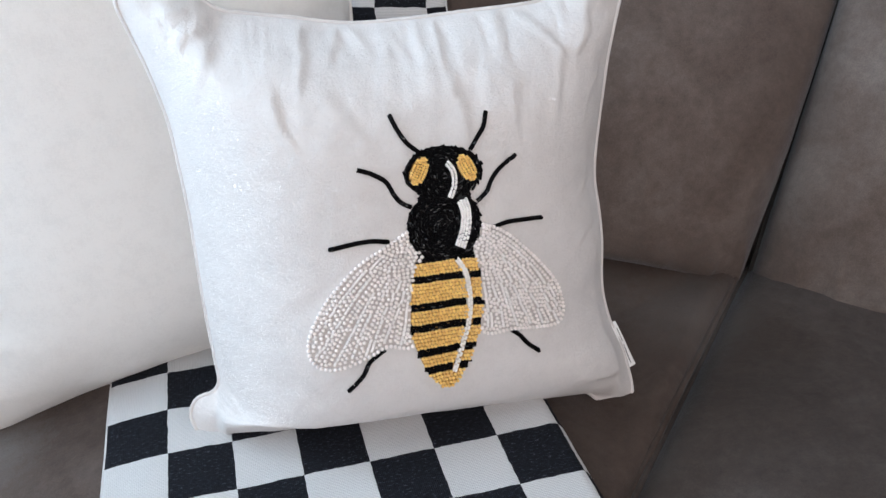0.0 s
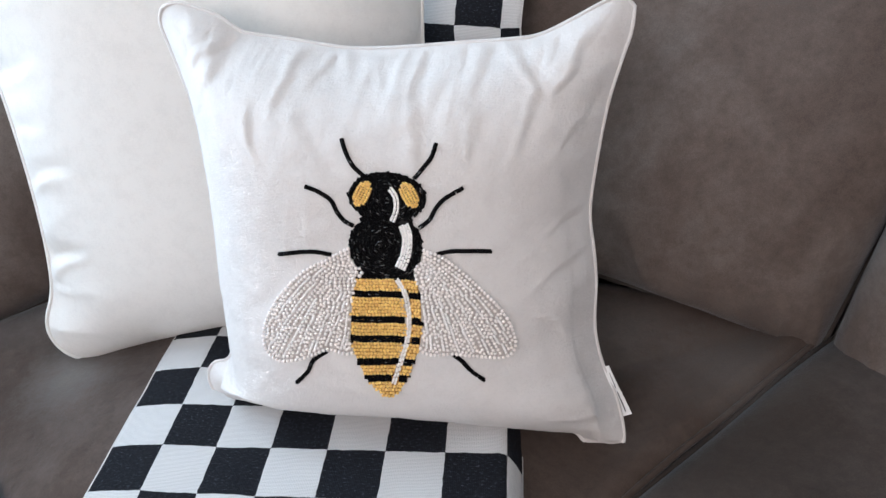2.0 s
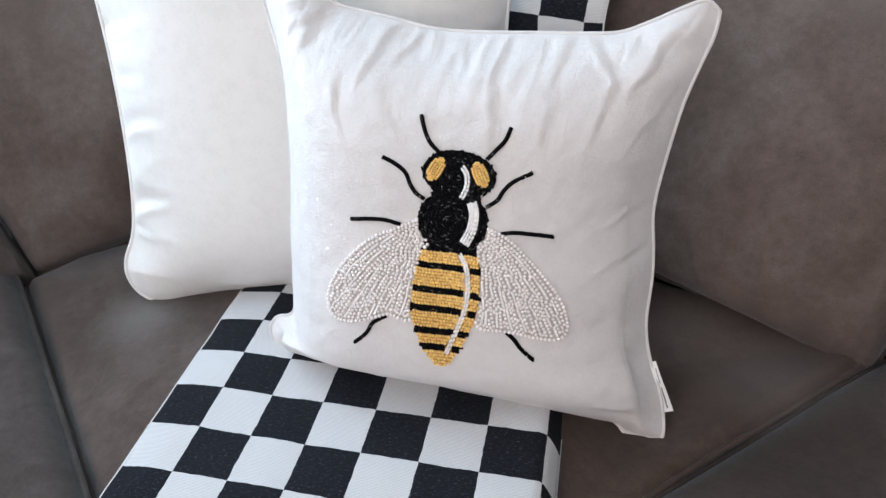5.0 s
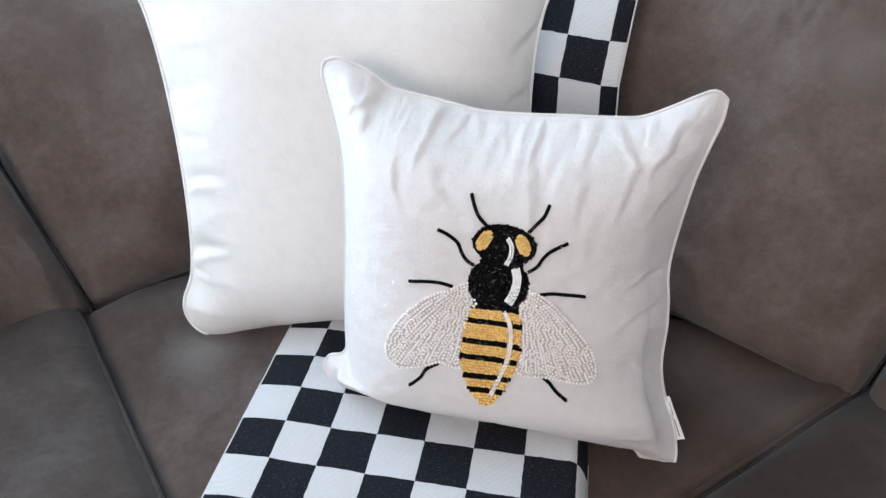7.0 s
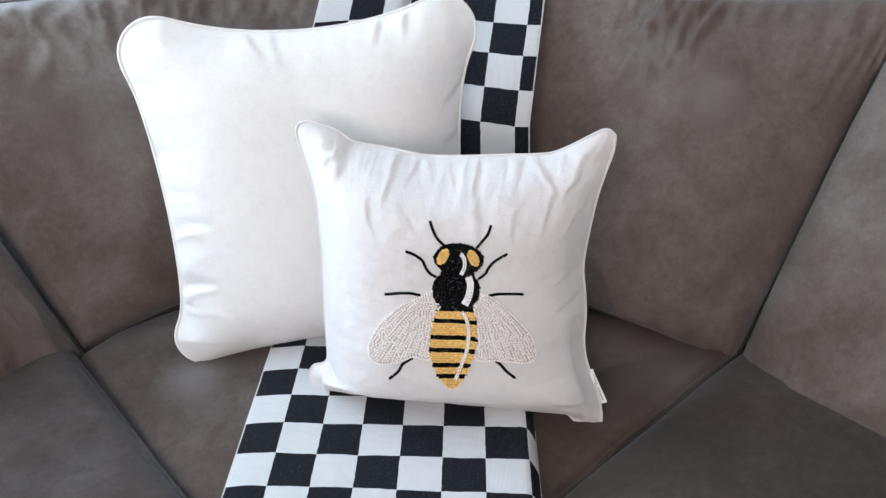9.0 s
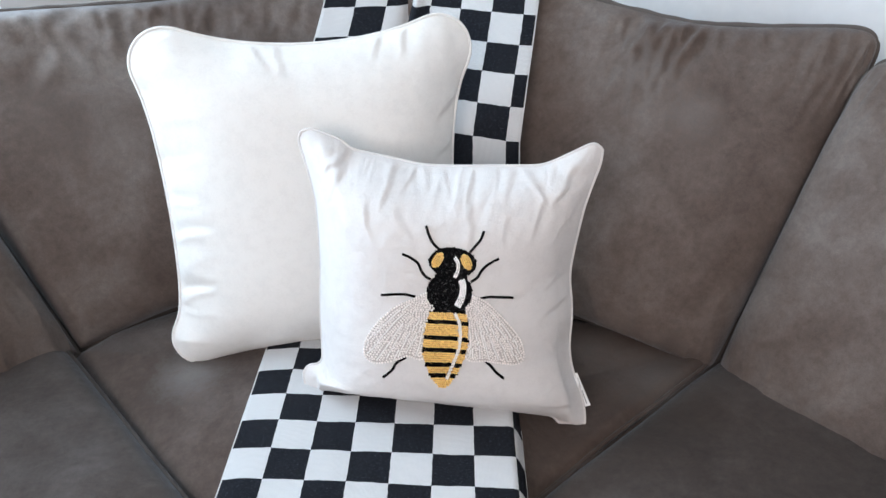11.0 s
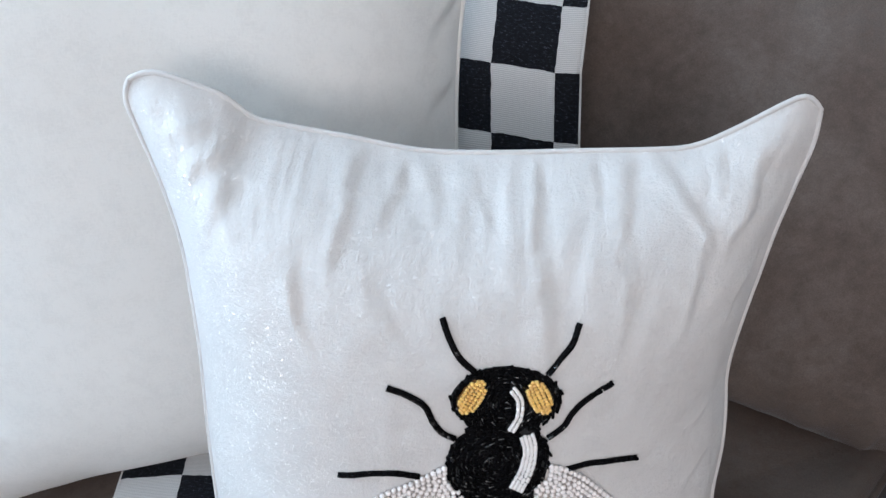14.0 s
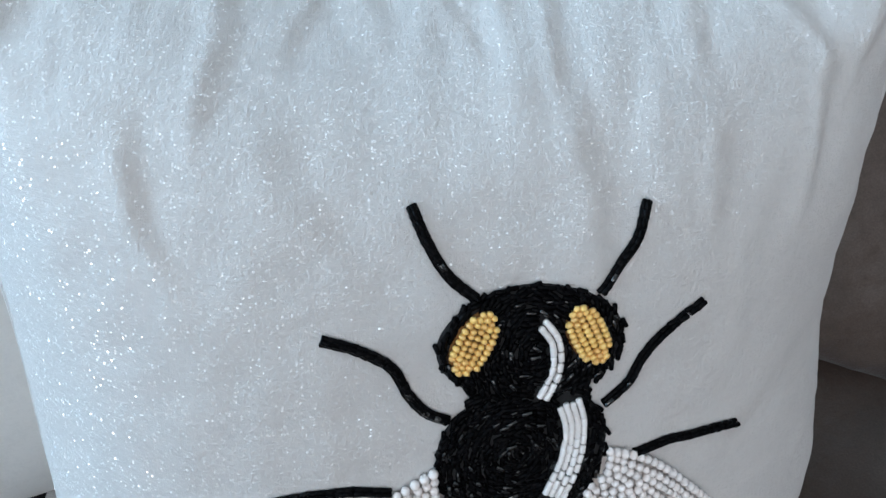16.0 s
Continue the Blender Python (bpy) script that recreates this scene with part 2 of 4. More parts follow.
def tube(name, points, radius, mat, parent, closed=False, sides=8, label=""):
    """A round cord along points."""
    pts = [Vector(p) for p in points]
    n, verts, faces = len(pts), [], []
    side = Vector((0, 0, 1))
    for i, p in enumerate(pts):
        a = pts[(i - 1) % n] if closed or i else p
        b = pts[(i + 1) % n] if closed or i < n - 1 else p
        d = (b - a).normalized()
        side = (side - d * side.dot(d)).normalized() if abs(side.dot(d)) < 0.99 else d.orthogonal().normalized()
        up = d.cross(side)
        for k in range(sides):
            ang = 2 * math.pi * k / sides
            verts.append(p + radius * (math.cos(ang) * side + math.sin(ang) * up))
    for i in range(n if closed else n - 1):
        for k in range(sides):
            j, l = (i + 1) % n, (k + 1) % sides
            faces.append((i * sides + k, i * sides + l, j * sides + l, j * sides + k))
    if not closed:
        faces += [tuple(range(sides))[::-1], tuple((n - 1) * sides + k for k in range(sides))]
    return mesh_object(name, verts, faces, mat, parent, label)


def spline(points, n):
    """n points along a smooth curve through points, evenly by index."""
    pts = [Vector(p) for p in points]
    out = []
    for i in range(n):
        f = i / (n - 1) * (len(pts) - 1)
        k = min(int(f), len(pts) - 2)
        f -= k
        p0, p1, p2, p3 = pts[max(k - 1, 0)], pts[k], pts[k + 1], pts[min(k + 2, len(pts) - 1)]
        out.append(0.5 * (2 * p1 + (p2 - p0) * f + (2 * p0 - 5 * p1 + 4 * p2 - p3) * f * f + (3 * p1 - p0 - 3 * p2 + p3) * f ** 3))
    return out


def smooth01(x, a, b):
    f = min(max((x - a) / (b - a), 0), 1)
    return f * f * (3 - 2 * f)


def wob(x, y, z, seed):
    return noise.noise(Vector((x + seed * 7.3, y - seed * 3.1, z + seed)))


def slab(name, corners, z0, top, mat, parent=None, label=""):
    """An upright prism with a plain top."""
    n = len(corners)
    verts = [(x, y, z0) for x, y in corners] + [(x, y, top) for x, y in corners]
    faces = [tuple(range(n))[::-1], tuple(range(n, 2 * n))] + [(i, (i + 1) % n, n + (i + 1) % n, n + i) for i in range(n)]
    return mesh_object(name, verts, faces, mat, parent, label, smooth=False)


def room_box(name, p0, p1, q0, q1, z0, z1, mat, parent=None, label=""):
    return slab(name, [tuple(room(p, q, 0))[:2] for p, q in ((p0, q0), (p0, q1), (p1, q1), (p1, q0))], z0, z1, mat, parent, label)


# ---- room ----
PW, QW, HEIGHT, TH = 5.5, 3.6, 2.6, 0.2


def wall_with_opening(name, box, lo, hi, axis):
    """Four pieces round an opening, joined into one wall. box gives the wall's extent, axis the way it runs."""
    p0, p1, q0, q1 = box
    pieces = []
    a, b, zs, zh = lo[0], hi[0], lo[1], hi[1]
    for s0, s1, z0, z1 in ((None, a, 0, HEIGHT), (b, None, 0, HEIGHT), (a, b, 0, zs), (a, b, zh, HEIGHT)):
        if axis == "q":
            pieces.append((p0, p1, q0 if s0 is None else s0, q1 if s1 is None else s1, z0, z1))
        else:
            pieces.append((p0 if s0 is None else s0, p1 if s1 is None else s1, q0, q1, z0, z1))
    verts, faces = [], []
    for p0, p1, q0, q1, z0, z1 in pieces:
        k = len(verts)
        verts += [room(p, q, z) for z in (z0, z1) for p, q in ((p0, q0), (p0, q1), (p1, q1), (p1, q0))]
        faces += [tuple(k + i for i in f) for f in ((3, 2, 1, 0), (4, 5, 6, 7), (0, 1, 5, 4), (1, 2, 6, 5), (2, 3, 7, 6), (3, 0, 4, 7))]
    return tagged(mesh_object(name, verts, faces, WALL, smooth=False), "pale grey painted plaster wall with a window opening", "wall", kind="structure")


wall_with_opening("wall_west", (-TH, 0, -TH, QW + TH), (WIN[0], WIN[2]), (WIN[1], WIN[3]), "q")
wall_with_opening("wall_south", (0, PW, QW, QW + TH), (WIN_B[0], WIN_B[2]), (WIN_B[1], WIN_B[3]), "p")
tagged(room_box("wall_north", 0, PW, -TH, 0, 0, HEIGHT, WALL), "pale grey painted plaster wall behind the sofa", "wall", kind="structure")
tagged(room_box("wall_east", PW, PW + TH, -TH, QW + TH, 0, HEIGHT, WALL), "pale grey painted plaster wall", "wall", kind="structure")
tagged(room_box("floor", -TH, PW + TH, -TH, QW + TH, -0.1, 0, FLOOR), "brown carpeted floor under the sofa", "floor", kind="structure")
tagged(room_box("ceiling", -TH, PW + TH, -TH, QW + TH, HEIGHT, HEIGHT + 0.1, CEILING), "white painted ceiling", "ceiling", kind="structure")

# ---- corner sofa ----
sofa = tagged(new("corner_sofa"), "grey-brown suede corner sofa with piped loose cushions", "sofa")


def seat_cushion(outline, centre, zc, slope, drop, seed, label="", sag=0.0, mat=None):
    """A boxed seat cushion: a crowned top that falls to piped edges."""
    rim = []
    n = len(outline)
    for i in range(n):
        a, b = Vector(outline[i]), Vector(outline[(i + 1) % n])
        for k in range(48):
            rim.append(a.lerp(b, k / 48))
    # round the corners
    for _ in range(12):
        rim = [(rim[i - 1] + rim[i] * 2 + rim[(i + 1) % len(rim)]) / 4 for i in range(len(rim))]
    m, c = len(rim), Vector(centre)
    rings = [0.06, 0.15, 0.25, 0.35, 0.45, 0.54, 0.62, 0.7, 0.77, 0.83, 0.88, 0.92, 0.95, 0.972, 0.987, 0.996, 1.0]
    verts, faces = [Vector((c.x, c.y, zc + slope * c.x))], []

    def height(p, f):
        z = zc + slope * max(p.x, -0.28) - drop * f ** 3.4 - 0.078 * sag * smooth01(p.x, 0.14, 0.26) * (1 - f ** 2.7) - 0.021 * max(0, (f - 0.93) / 0.07) ** 2.4
        z -= 0.02 * sag * math.exp(-((p.x + 0.43) ** 2 + (p.y - 0.16) ** 2) / 0.012)
        crease = 0.004 * wob(p.x * 9, p.y * 9, 0, seed) + 0.007 * wob(p.x * 4, p.y * 4, 3, seed)
        return z + crease * smooth01(f, 0.25, 0.7)

    for f in rings:
        for r in rim:
            p = c + (r - c) * f
            verts.append(Vector((p.x, p.y, height(p, f))))
    last = len(verts) - m
    for z, grow in ((0.30, 0.999), (0.275, 0.995), (0.268, 0.97)):
        for r in rim:
            p = c + (r - c) * grow
            verts.append(Vector((p.x, p.y, z)))
    faces += [(0, 1 + i, 1 + (i + 1) % m) for i in range(m)]
    for k in range(len(rings) + 2):
        s = 1 + k * m
        faces += [(s + i, s + m + i, s + m + (i + 1) % m, s + (i + 1) % m) for i in range(m)]
    faces.append(tuple(len(verts) - m + i for i in range(m))[::-1])
    ob = mesh_object("seat_cushion", verts, faces, mat, sofa, label)
    tube("piping", [v + Vector((0, 0, 0.003)) for v in verts[last:last + m]], 0.004, mat, ob, closed=True, label="suede piping along the edge")
    return ob


def back_cushion(bottom, top, depth, seed, gathers=1.0, label="", edge=10, valley=0.0, round_off=0.035):
    """A plump back cushion between a lower and an upper line, with piped edges and gathers below its top."""
    nu, nv = 321, 81
    lo, hi = spline(bottom, nu), spline(top, nu)
    verts, faces, rim = [], [], []
    wide = sum((hi[i + 1] - hi[i]).length for i in range(nu - 1))
    for face in (1, -1):
        for i in range(nu):
            s = i / (nu - 1)
            along = (hi[min(i + 1, nu - 1)] - hi[max(i - 1, 0)]) + (lo[min(i + 1, nu - 1)] - lo[max(i - 1, 0)])
            for j in range(nv):
                h = j / (nv - 1)
                # rounded corners
                k = (2 * s - 1) ** 14 * (2 * h - 1) ** 8 if h > 0.5 else 0
                si = (0.5 + (s - 0.5) * (1 - round_off * k)) * (nu - 1)
                i0 = min(int(si), nu - 2)
                p = lo[i0].lerp(lo[i0 + 1], si - i0).lerp(hi[i0].lerp(hi[i0 + 1], si - i0), 0.5 + (h - 0.5) * (1 - 0.09 * k))
                up = hi[i] - lo[i]
                nrm = along.cross(up).normalized()
                dip = valley * math.exp(-((s - 0.53) / 0.22) ** 2)
                fall, rise = 0.5 + 0.4 * dip, 0.3
                peak = rise / (rise + fall)
                full = (h ** rise * (1 - h) ** fall) / (peak ** rise * (1 - peak) ** fall) * max(0, 1 - abs(2 * s - 1) ** edge) ** 0.5
                d = depth * (1 - 0.42 * dip) if face > 0 else 0.6 * depth
                w = d * full
                if face > 0:
                    near_top, near_low = smooth01(h, 0.66 + 0.2 * wob(s * 9, 0, 3, seed + 5), 0.95), smooth01(h, 0.4, 0.03)
                    hold = min(1, (1 - h) * 24) * min(1, full * 4)
                    where = 0.35 + 0.65 * smooth01(wob(s * 6, 0, 0, seed + 20), -0.25, 0.3)
                    q = s * wide * 17 + 1.8 * wob(s * wide * 4, h * 3, 0, seed)
                    covered = smooth01(abs(p.x + 0.03), 0.24, 0.31)
                    g = 0.5 - abs(noise.noise(Vector((q, h * 5, seed)))) ** 0.7 + 0.45 * wob(s * wide * 36, h * 14, 4, seed) + 0.25 * wob(s * wide * 80, h * 20, 9, seed)
                    w += gathers * covered * hold * (0.034 * g * near_top * where + 0.014 * (0.4 - abs(wob(s * 14, h * 6, 8, seed)) ** 0.7) * near_low + 0.012 * wob(s * 5, h * 3, 2, seed) + 0.003 * wob(s * 22, h * 9, 6, seed))
                verts.append(p + nrm * w * face)
        faces += grid_faces(nu, nv, 0 if face > 0 else nu * nv, face < 0)
    ob = mesh_object("back_cushion", verts, faces, SUEDE, sofa, label)
    at = lambda i, j: verts[i * nv + j]
    rim = [at(i, 0) for i in range(0, nu, 2)] + [at(nu - 1, j) for j in range(2, nv, 2)] + [at(i, nv - 1) for i in range(nu - 3, -1, -2)] + [at(0, j) for j in range(nv - 3, 1, -2)]
    rim = [p + Vector((0, 0, 0.0035 * wob(p.x * 22, p.y * 22, p.z * 22, seed) + 0.0025 * wob(p.x * 7, p.y * 7, p.z * 7, seed + 3))) for p in rim]
    tube("piping", rim, 0.0055, PIPING, ob, closed=True, label="suede piping along the seam")
    return ob


DR, DL = Vector((0.741, -0.671)), Vector((-0.66, -0.751))
SEAM_L, SEAM_R = [(-0.70, 0.212), (-0.18, -0.262)], [(0.544, 0.301), (0.047, -0.235)]


def along_arm(p, d, length):
    return (p[0] + d.x * length, p[1] + d.y * length)


seat_cushion([SEAM_L[0], SEAM_L[1], SEAM_R[1], SEAM_R[0], (0.47, 0.335), (0.36, 0.36), (0.12, 0.44), (-0.2, 0.46), (-0.5, 0.41), (-0.66, 0.285)], (-0.09, 0.09), 0.424, 0.045, 0.05, 1, "wedge-shaped corner seat cushion", 1.0, SHADED_CORNER_SUEDE)
seat_cushion([along_arm((-0.78, 0.23), DL, 0.9), along_arm(SEAM_L[1], DL, 0.9), along_arm(SEAM_L[1], DL, 0.005), along_arm(SEAM_L[0], DL, 0.005), (-0.78, 0.22)], (-0.73, -0.37), 0.414, 0.0, 0.032, 2, "seat cushion of one arm of the sofa", 0.0, SHADED_SEAT_SUEDE)
seat_cushion([(0.65, 0.345), along_arm(SEAM_R[0], DR, 0.005), along_arm(SEAM_R[1], DR, 0.005), along_arm(SEAM_R[1], DR, 0.9), along_arm((0.60, 0.32), DR, 0.9)], (0.62, -0.29), 0.414, 0.0, 0.032, 3, "seat cushion of one arm of the sofa", 0.0, SHADED_SEAT_SUEDE)

back_cushion([(-0.70, 0.245, 0.34), (-0.50, 0.395, 0.372), (-0.2, 0.44, 0.41), (0.12, 0.42, 0.41), (0.365, 0.338, 0.38), (0.524, 0.285, 0.34)],
             [(-1.10, 0.44, 0.93), (-0.66, 0.62, 0.925), (-0.25, 0.74, 0.94), (0.18, 0.72, 0.945), (0.487, 0.60, 0.915), (0.782, 0.518, 0.945)], 0.115, 5, 1.0, "wide corner back cushion with gathered top edge", edge=7, valley=1.0)
back_cushion([(0.531, 0.268, 0.33), (0.86, -0.05, 0.372), (1.2, -0.36, 0.365)], [(0.736, 0.458, 0.908), (1.07, 0.145, 0.935), (1.43, -0.175, 0.92)], 0.095, 6, 0.8, edge=6, round_off=0.05)
back_cushion([(-1.25, -0.48, 0.365), (-0.97, -0.14, 0.372), (-0.696, 0.228, 0.34)], [(-1.57, -0.36, 0.92), (-1.27, -0.03, 0.935), (-1.022, 0.352, 0.912)], 0.08, 7, 0.8, edge=7)

outer = [(1.45, 0.04), (0.5, 0.95), (-0.62, 0.93), (-1.06, 0.5), (-1.62, -0.12)]
inner = [(1.38, -0.03), (0.47, 0.83), (-0.58, 0.81), (-0.99, 0.44), (-1.55, -0.18)]
end_r, end_l = along_arm(SEAM_R[1], DR, 0.9), along_arm(SEAM_L[1], DL, 0.9)
slab("base", [(-1.55, -0.18), end_l, (-0.18, -0.25), (0.06, -0.225), end_r, (1.38, -0.03), (0.47, 0.83), (-0.58, 0.81), (-0.99, 0.44)], 0.04, 0.262, SUEDE, sofa, "upholstered sofa base")
for i in range(4):
    slab("back_frame", [outer[i], outer[i + 1], inner[i + 1], inner[i]], 0.04, 0.78, SUEDE, sofa, "upholstered sofa back frame")
# unseen filler behind and under the back cushions; blocks light leaking into the creases
slab("light_block", [(-0.72, 0.31), (-0.5, 0.45), (-0.2, 0.50), (0.12, 0.48), (0.4, 0.40), (0.56, 0.335), (0.47, 0.825), (-0.58, 0.805), (-0.98, 0.44)], 0.265, 0.395, SUEDE, sofa, "unseen filler behind the cushions that keeps light out")
slab("light_block", [(0.57, 0.33), (1.22, -0.31), (1.37, -0.03), (0.48, 0.815)], 0.265, 0.385, SUEDE, sofa, "unseen filler behind the cushions that keeps light out")
slab("light_block", [(-0.735, 0.30), (-0.985, 0.43), (-1.54, -0.18), (-1.27, -0.43)], 0.265, 0.385, SUEDE, sofa, "unseen filler behind the cushions that keeps light out")
for x, y in (end_l, end_r, (1.33, 0.0), (-1.5, -0.18), (0.4, 0.8), (-0.55, 0.8)):
    f = 0.93
    tube("foot", [(x * f, y * f, 0.0), (x * f, y * f, 0.04)], 0.025, PIPING, sofa, sides=12, label="short dark foot")

# ---- throw ----
SQ = 0.063
PROFILE = [(-4.2, -0.315, 0.285), (-3.4, -0.312, 0.335), (-2.6, -0.30, 0.385), (-2.0, -0.262, 0.420), (-1.0, -0.189, 0.4295), (0, -0.126, 0.430), (1, -0.063, 0.430), (2, 0.0, 0.430), (3, 0.063, 0.430), (4, 0.126, 0.430),
           (5, 0.189, 0.429), (6, 0.245, 0.428), (7, 0.285, 0.475), (8, 0.335, 0.535), (9, 0.385, 0.60), (10, 0.425, 0.665), (11, 0.456, 0.727), (12, 0.494, 0.780), (13, 0.538, 0.829), (14, 0.597, 0.868),
           (15, 0.655, 0.912), (16, 0.715, 0.958), (17, 0.782, 0.955), (18, 0.83, 0.91), (19, 0.845, 0.85), (20, 0.85, 0.79)]


def throw_point(c, v):
    """The place of the cloth at column c and row v."""
    k = max(i for i in range(len(PROFILE) - 1) if PROFILE[i][0] <= v + 1e-9)
    ks = [PROFILE[min(max(k + d, 0), len(PROFILE) - 1)] for d in (-1, 0, 1, 2)]
    f = (v - ks[1][0]) / (ks[2][0] - ks[1][0])
    p0, p1, p2, p3 = (Vector(q[1:]) for q in ks)
    y, z = 0.5 * (2 * p1 + (p2 - p0) * f + (2 * p0 - 5 * p1 + 4 * p2 - p3) * f * f + (3 * p1 - p0 - 3 * p2 + p3) * f ** 3)
    x = (c - 4.5) * SQ - 0.08 * min(y, 0.456)
    on_seat = 1 - smooth01(v, 5.5, 8)
    x -= on_seat * 0.45 * SQ * max(0, c - 7)
    z += 0.045 * x * on_seat
    up = smooth01(v, 9, 13)
    x += 0.0055 * max(0, min(v, 17) - 11)
    left = 1 - smooth01(c, 2.5, 3.7)
    x += 0.036 * up * left
    vee = 0.3 * (0.12 - x) if x > -0.06 else 0.054 - 0.2 * (-0.06 - x)
    y += smooth01(v, 6, 11) * vee
    y += up * (0.02 * math.exp(-((c - 2.9) / 0.3) ** 2) - 0.016 * math.exp(-((c - 3.5) / 0.3) ** 2))
    edge = max(0, c - 6.9)
    z -= on_seat * 0.006 * max(0, 1 - c) ** 2
    z -= on_seat * 0.085 * edge ** 1.5
    y += (1 - on_seat) * 0.02 * edge ** 1.5
    z += on_seat * (0.0022 * wob(c * 0.7, v * 0.6, 0, 3) + 0.0012 * wob(c * 2, v * 1.6, 0, 5))
    y += (1 - on_seat) * 0.005 * wob(c * 0.6, v * 0.5, 1, 4)
    return Vector((x, y, z))


nc, nr = 84, 195
verts, uvs = [], []
for i in range(nc):
    c = 7.4 * i / (nc - 1)
    for j in range(nr):
        v = -4.2 + 24.2 * j / (nr - 1)
        verts.append(throw_point(c, v))
        uvs.append((c, v + 20))
throw = mesh_object("throw", verts, grid_faces(nc, nr), CHECK, uvs=uvs)
tagged(throw, "black and white checked woven throw draped over the sofa", "throw")
thick = throw.modifiers.new("thickness", "SOLIDIFY")
thick.thickness, thick.offset = 0.0022, 0.0
for c in (0.0, 7.4):
    tube("hem", [throw_point(c, -4.2 + 24.2 * j / 97) for j in range(98)], 0.0016, HEM, throw, sides=6, label="pale woven selvedge")
tube("hem", [throw_point(7.4 * i / 40, -4.2) for i in range(41)], 0.0018, HEM, throw, sides=6, label="stitched end hem")


# ---- cushions ----
def frame_matrix(centre, u, v):
    u = Vector(u).normalized()
    v = Vector(v)
    v = (v - u * v.dot(u)).normalized()
    w = u.cross(v)
    return Matrix(((u.x, v.x, w.x, centre[0]), (u.y, v.y, w.y, centre[1]), (u.z, v.z, w.z, centre[2]), (0, 0, 0, 1)))


class Pillow:
    """The shape of a stuffed square cushion in its own axes: u across, v up, w out of its face."""

    SIDE = 64

    def __init__(self, front, back, creases, fullness=4.0, skew=0.0, curl=0.0, tucks=()):
        """tucks: where an ear is pinched flat: the way it points, how far out it begins, and the stretch across that."""
        self.front, self.back, self.creases, self.full, self.skew = front, back, creases, fullness, skew
        self.curl, self.tucks, self.rim, self.low = curl, tucks, [], 1.4 if tucks else 0.0

    def lay(self, line, n):
        """Adds one side of the seam, laid out evenly along line."""
        run = [0.0]
        for i in range(1, len(line)):
            run.append(run[-1] + (line[i] - line[i - 1]).length)
        i = 0
        for k in range(n):
            want = run[-1] * k / n
            while run[i + 1] < want:
                i += 1
            self.rim.append(line[i].lerp(line[i + 1], (want - run[i]) / max(1e-9, run[i + 1] - run[i])))

    def seam(self, *sides):
        """The seam from four lists of turning points: lower, right, upper, left side, each from its first ear on."""
        for k in range(4):
            pts = [(x, y, 0) for x, y in sides[k] + sides[(k + 1) % 4][:1]]
            self.lay(spline(pts, 240), self.SIDE)
        self.half = abs(self.rim[self.SIDE].x)
        return self

    def eared(self, ears, flanks):
        """The seam from rounded ears, their centres and radii from lower left, against the clock;
        flanks: for each side from the lower one, how steeply and how far it falls away from its two ears."""
        for k in range(4):
            (x0, y0, r0), (x1, y1, r1) = ears[k], ears[(k + 1) % 4]
            (d0, h0), (d1, h1) = flanks[k]
            way = (k - 1) * 90.0 + 90.0
            line, tail = [], []
            for i in range(13):
                a = radians(way - 135 + (45 + d0) * i / 12)
                line.append(Vector((x0 + r0 * math.cos(a), y0 + r0 * math.sin(a), 0)))
                a = radians(way - 45 - (45 + d1) * (1 - i / 12))
                tail.append(Vector((x1 + r1 * math.cos(a), y1 + r1 * math.sin(a), 0)))
            t0, t1 = radians(way + d0), radians(way - d1)
            p0, p3 = line[-1], tail[0]
            p1 = p0 + h0 * Vector((math.cos(t0), math.sin(t0), 0))
            p2 = p3 - h1 * Vector((math.cos(t1), math.sin(t1), 0))
            for i in range(1, 60):
                f = i / 60
                line.append((1 - f) ** 3 * p0 + 3 * f * (1 - f) ** 2 * p1 + 3 * f * f * (1 - f) * p2 + f ** 3 * p3)
            self.lay(line + tail, self.SIDE)
        for _ in range(3):
            self.rim = [(self.rim[i - 1] + self.rim[i] * 2 + self.rim[(i + 1) % len(self.rim)]) / 4 for i in range(len(self.rim))]
        self.half = abs(ears[1][0])
        return self

    def side(self, k, f):
        """The seam's k-th side at f from 0 to 1: lower, right, upper, left."""
        f = f * self.SIDE
        i = min(int(f), self.SIDE - 1)
        n = len(self.rim)
        return self.rim[(k * self.SIDE + i) % n].lerp(self.rim[(k * self.SIDE + i + 1) % n], f - i)

    def plan(self, a, b):
        s, h = (a + 1) / 2, (b + 1) / 2
        lo, hi, le, ri = self.side(0, s), self.side(2, 1 - s), self.side(3, 1 - h), self.side(1, h)
        bl, br, tr, tl = (self.rim[k * self.SIDE] for k in range(4))
        p = (1 - h) * lo + h * hi + (1 - s) * le + s * ri - bl.lerp(br, s).lerp(tl.lerp(tr, s), h)
        if self.curl:       # one lower ear flops forward, the upper one above it leans back
            p.z = self.curl * (max(0, a - 0.7) * max(0, -b - 0.7) / 0.09) ** 2 - 1.4 * self.curl * (max(0, a - 0.5) * max(0, b - 0.5) / 0.25) ** 1.5
        return p

    def point(self, a, b, face=1):
        p = self.plan(a, b)
        f = max(0, (1 - abs(a) ** (self.full + self.low * smooth01(-b, 0.5, 0.85))) * (1 - abs(b) ** (self.full + (0.9 if b > 0 else 1.9))))
        w = (self.front if face > 0 else self.back) * f * (1 + self.skew * a)
        for (dx, dy), out, lo, hi, flat in self.tucks:
            across = p.x * abs(dy) + p.y * abs(dx)
            w *= 1 - flat * smooth01(p.x * dx + p.y * dy, out, out + 0.012) * smooth01(across * math.copysign(1, hi), abs(lo), abs(hi))
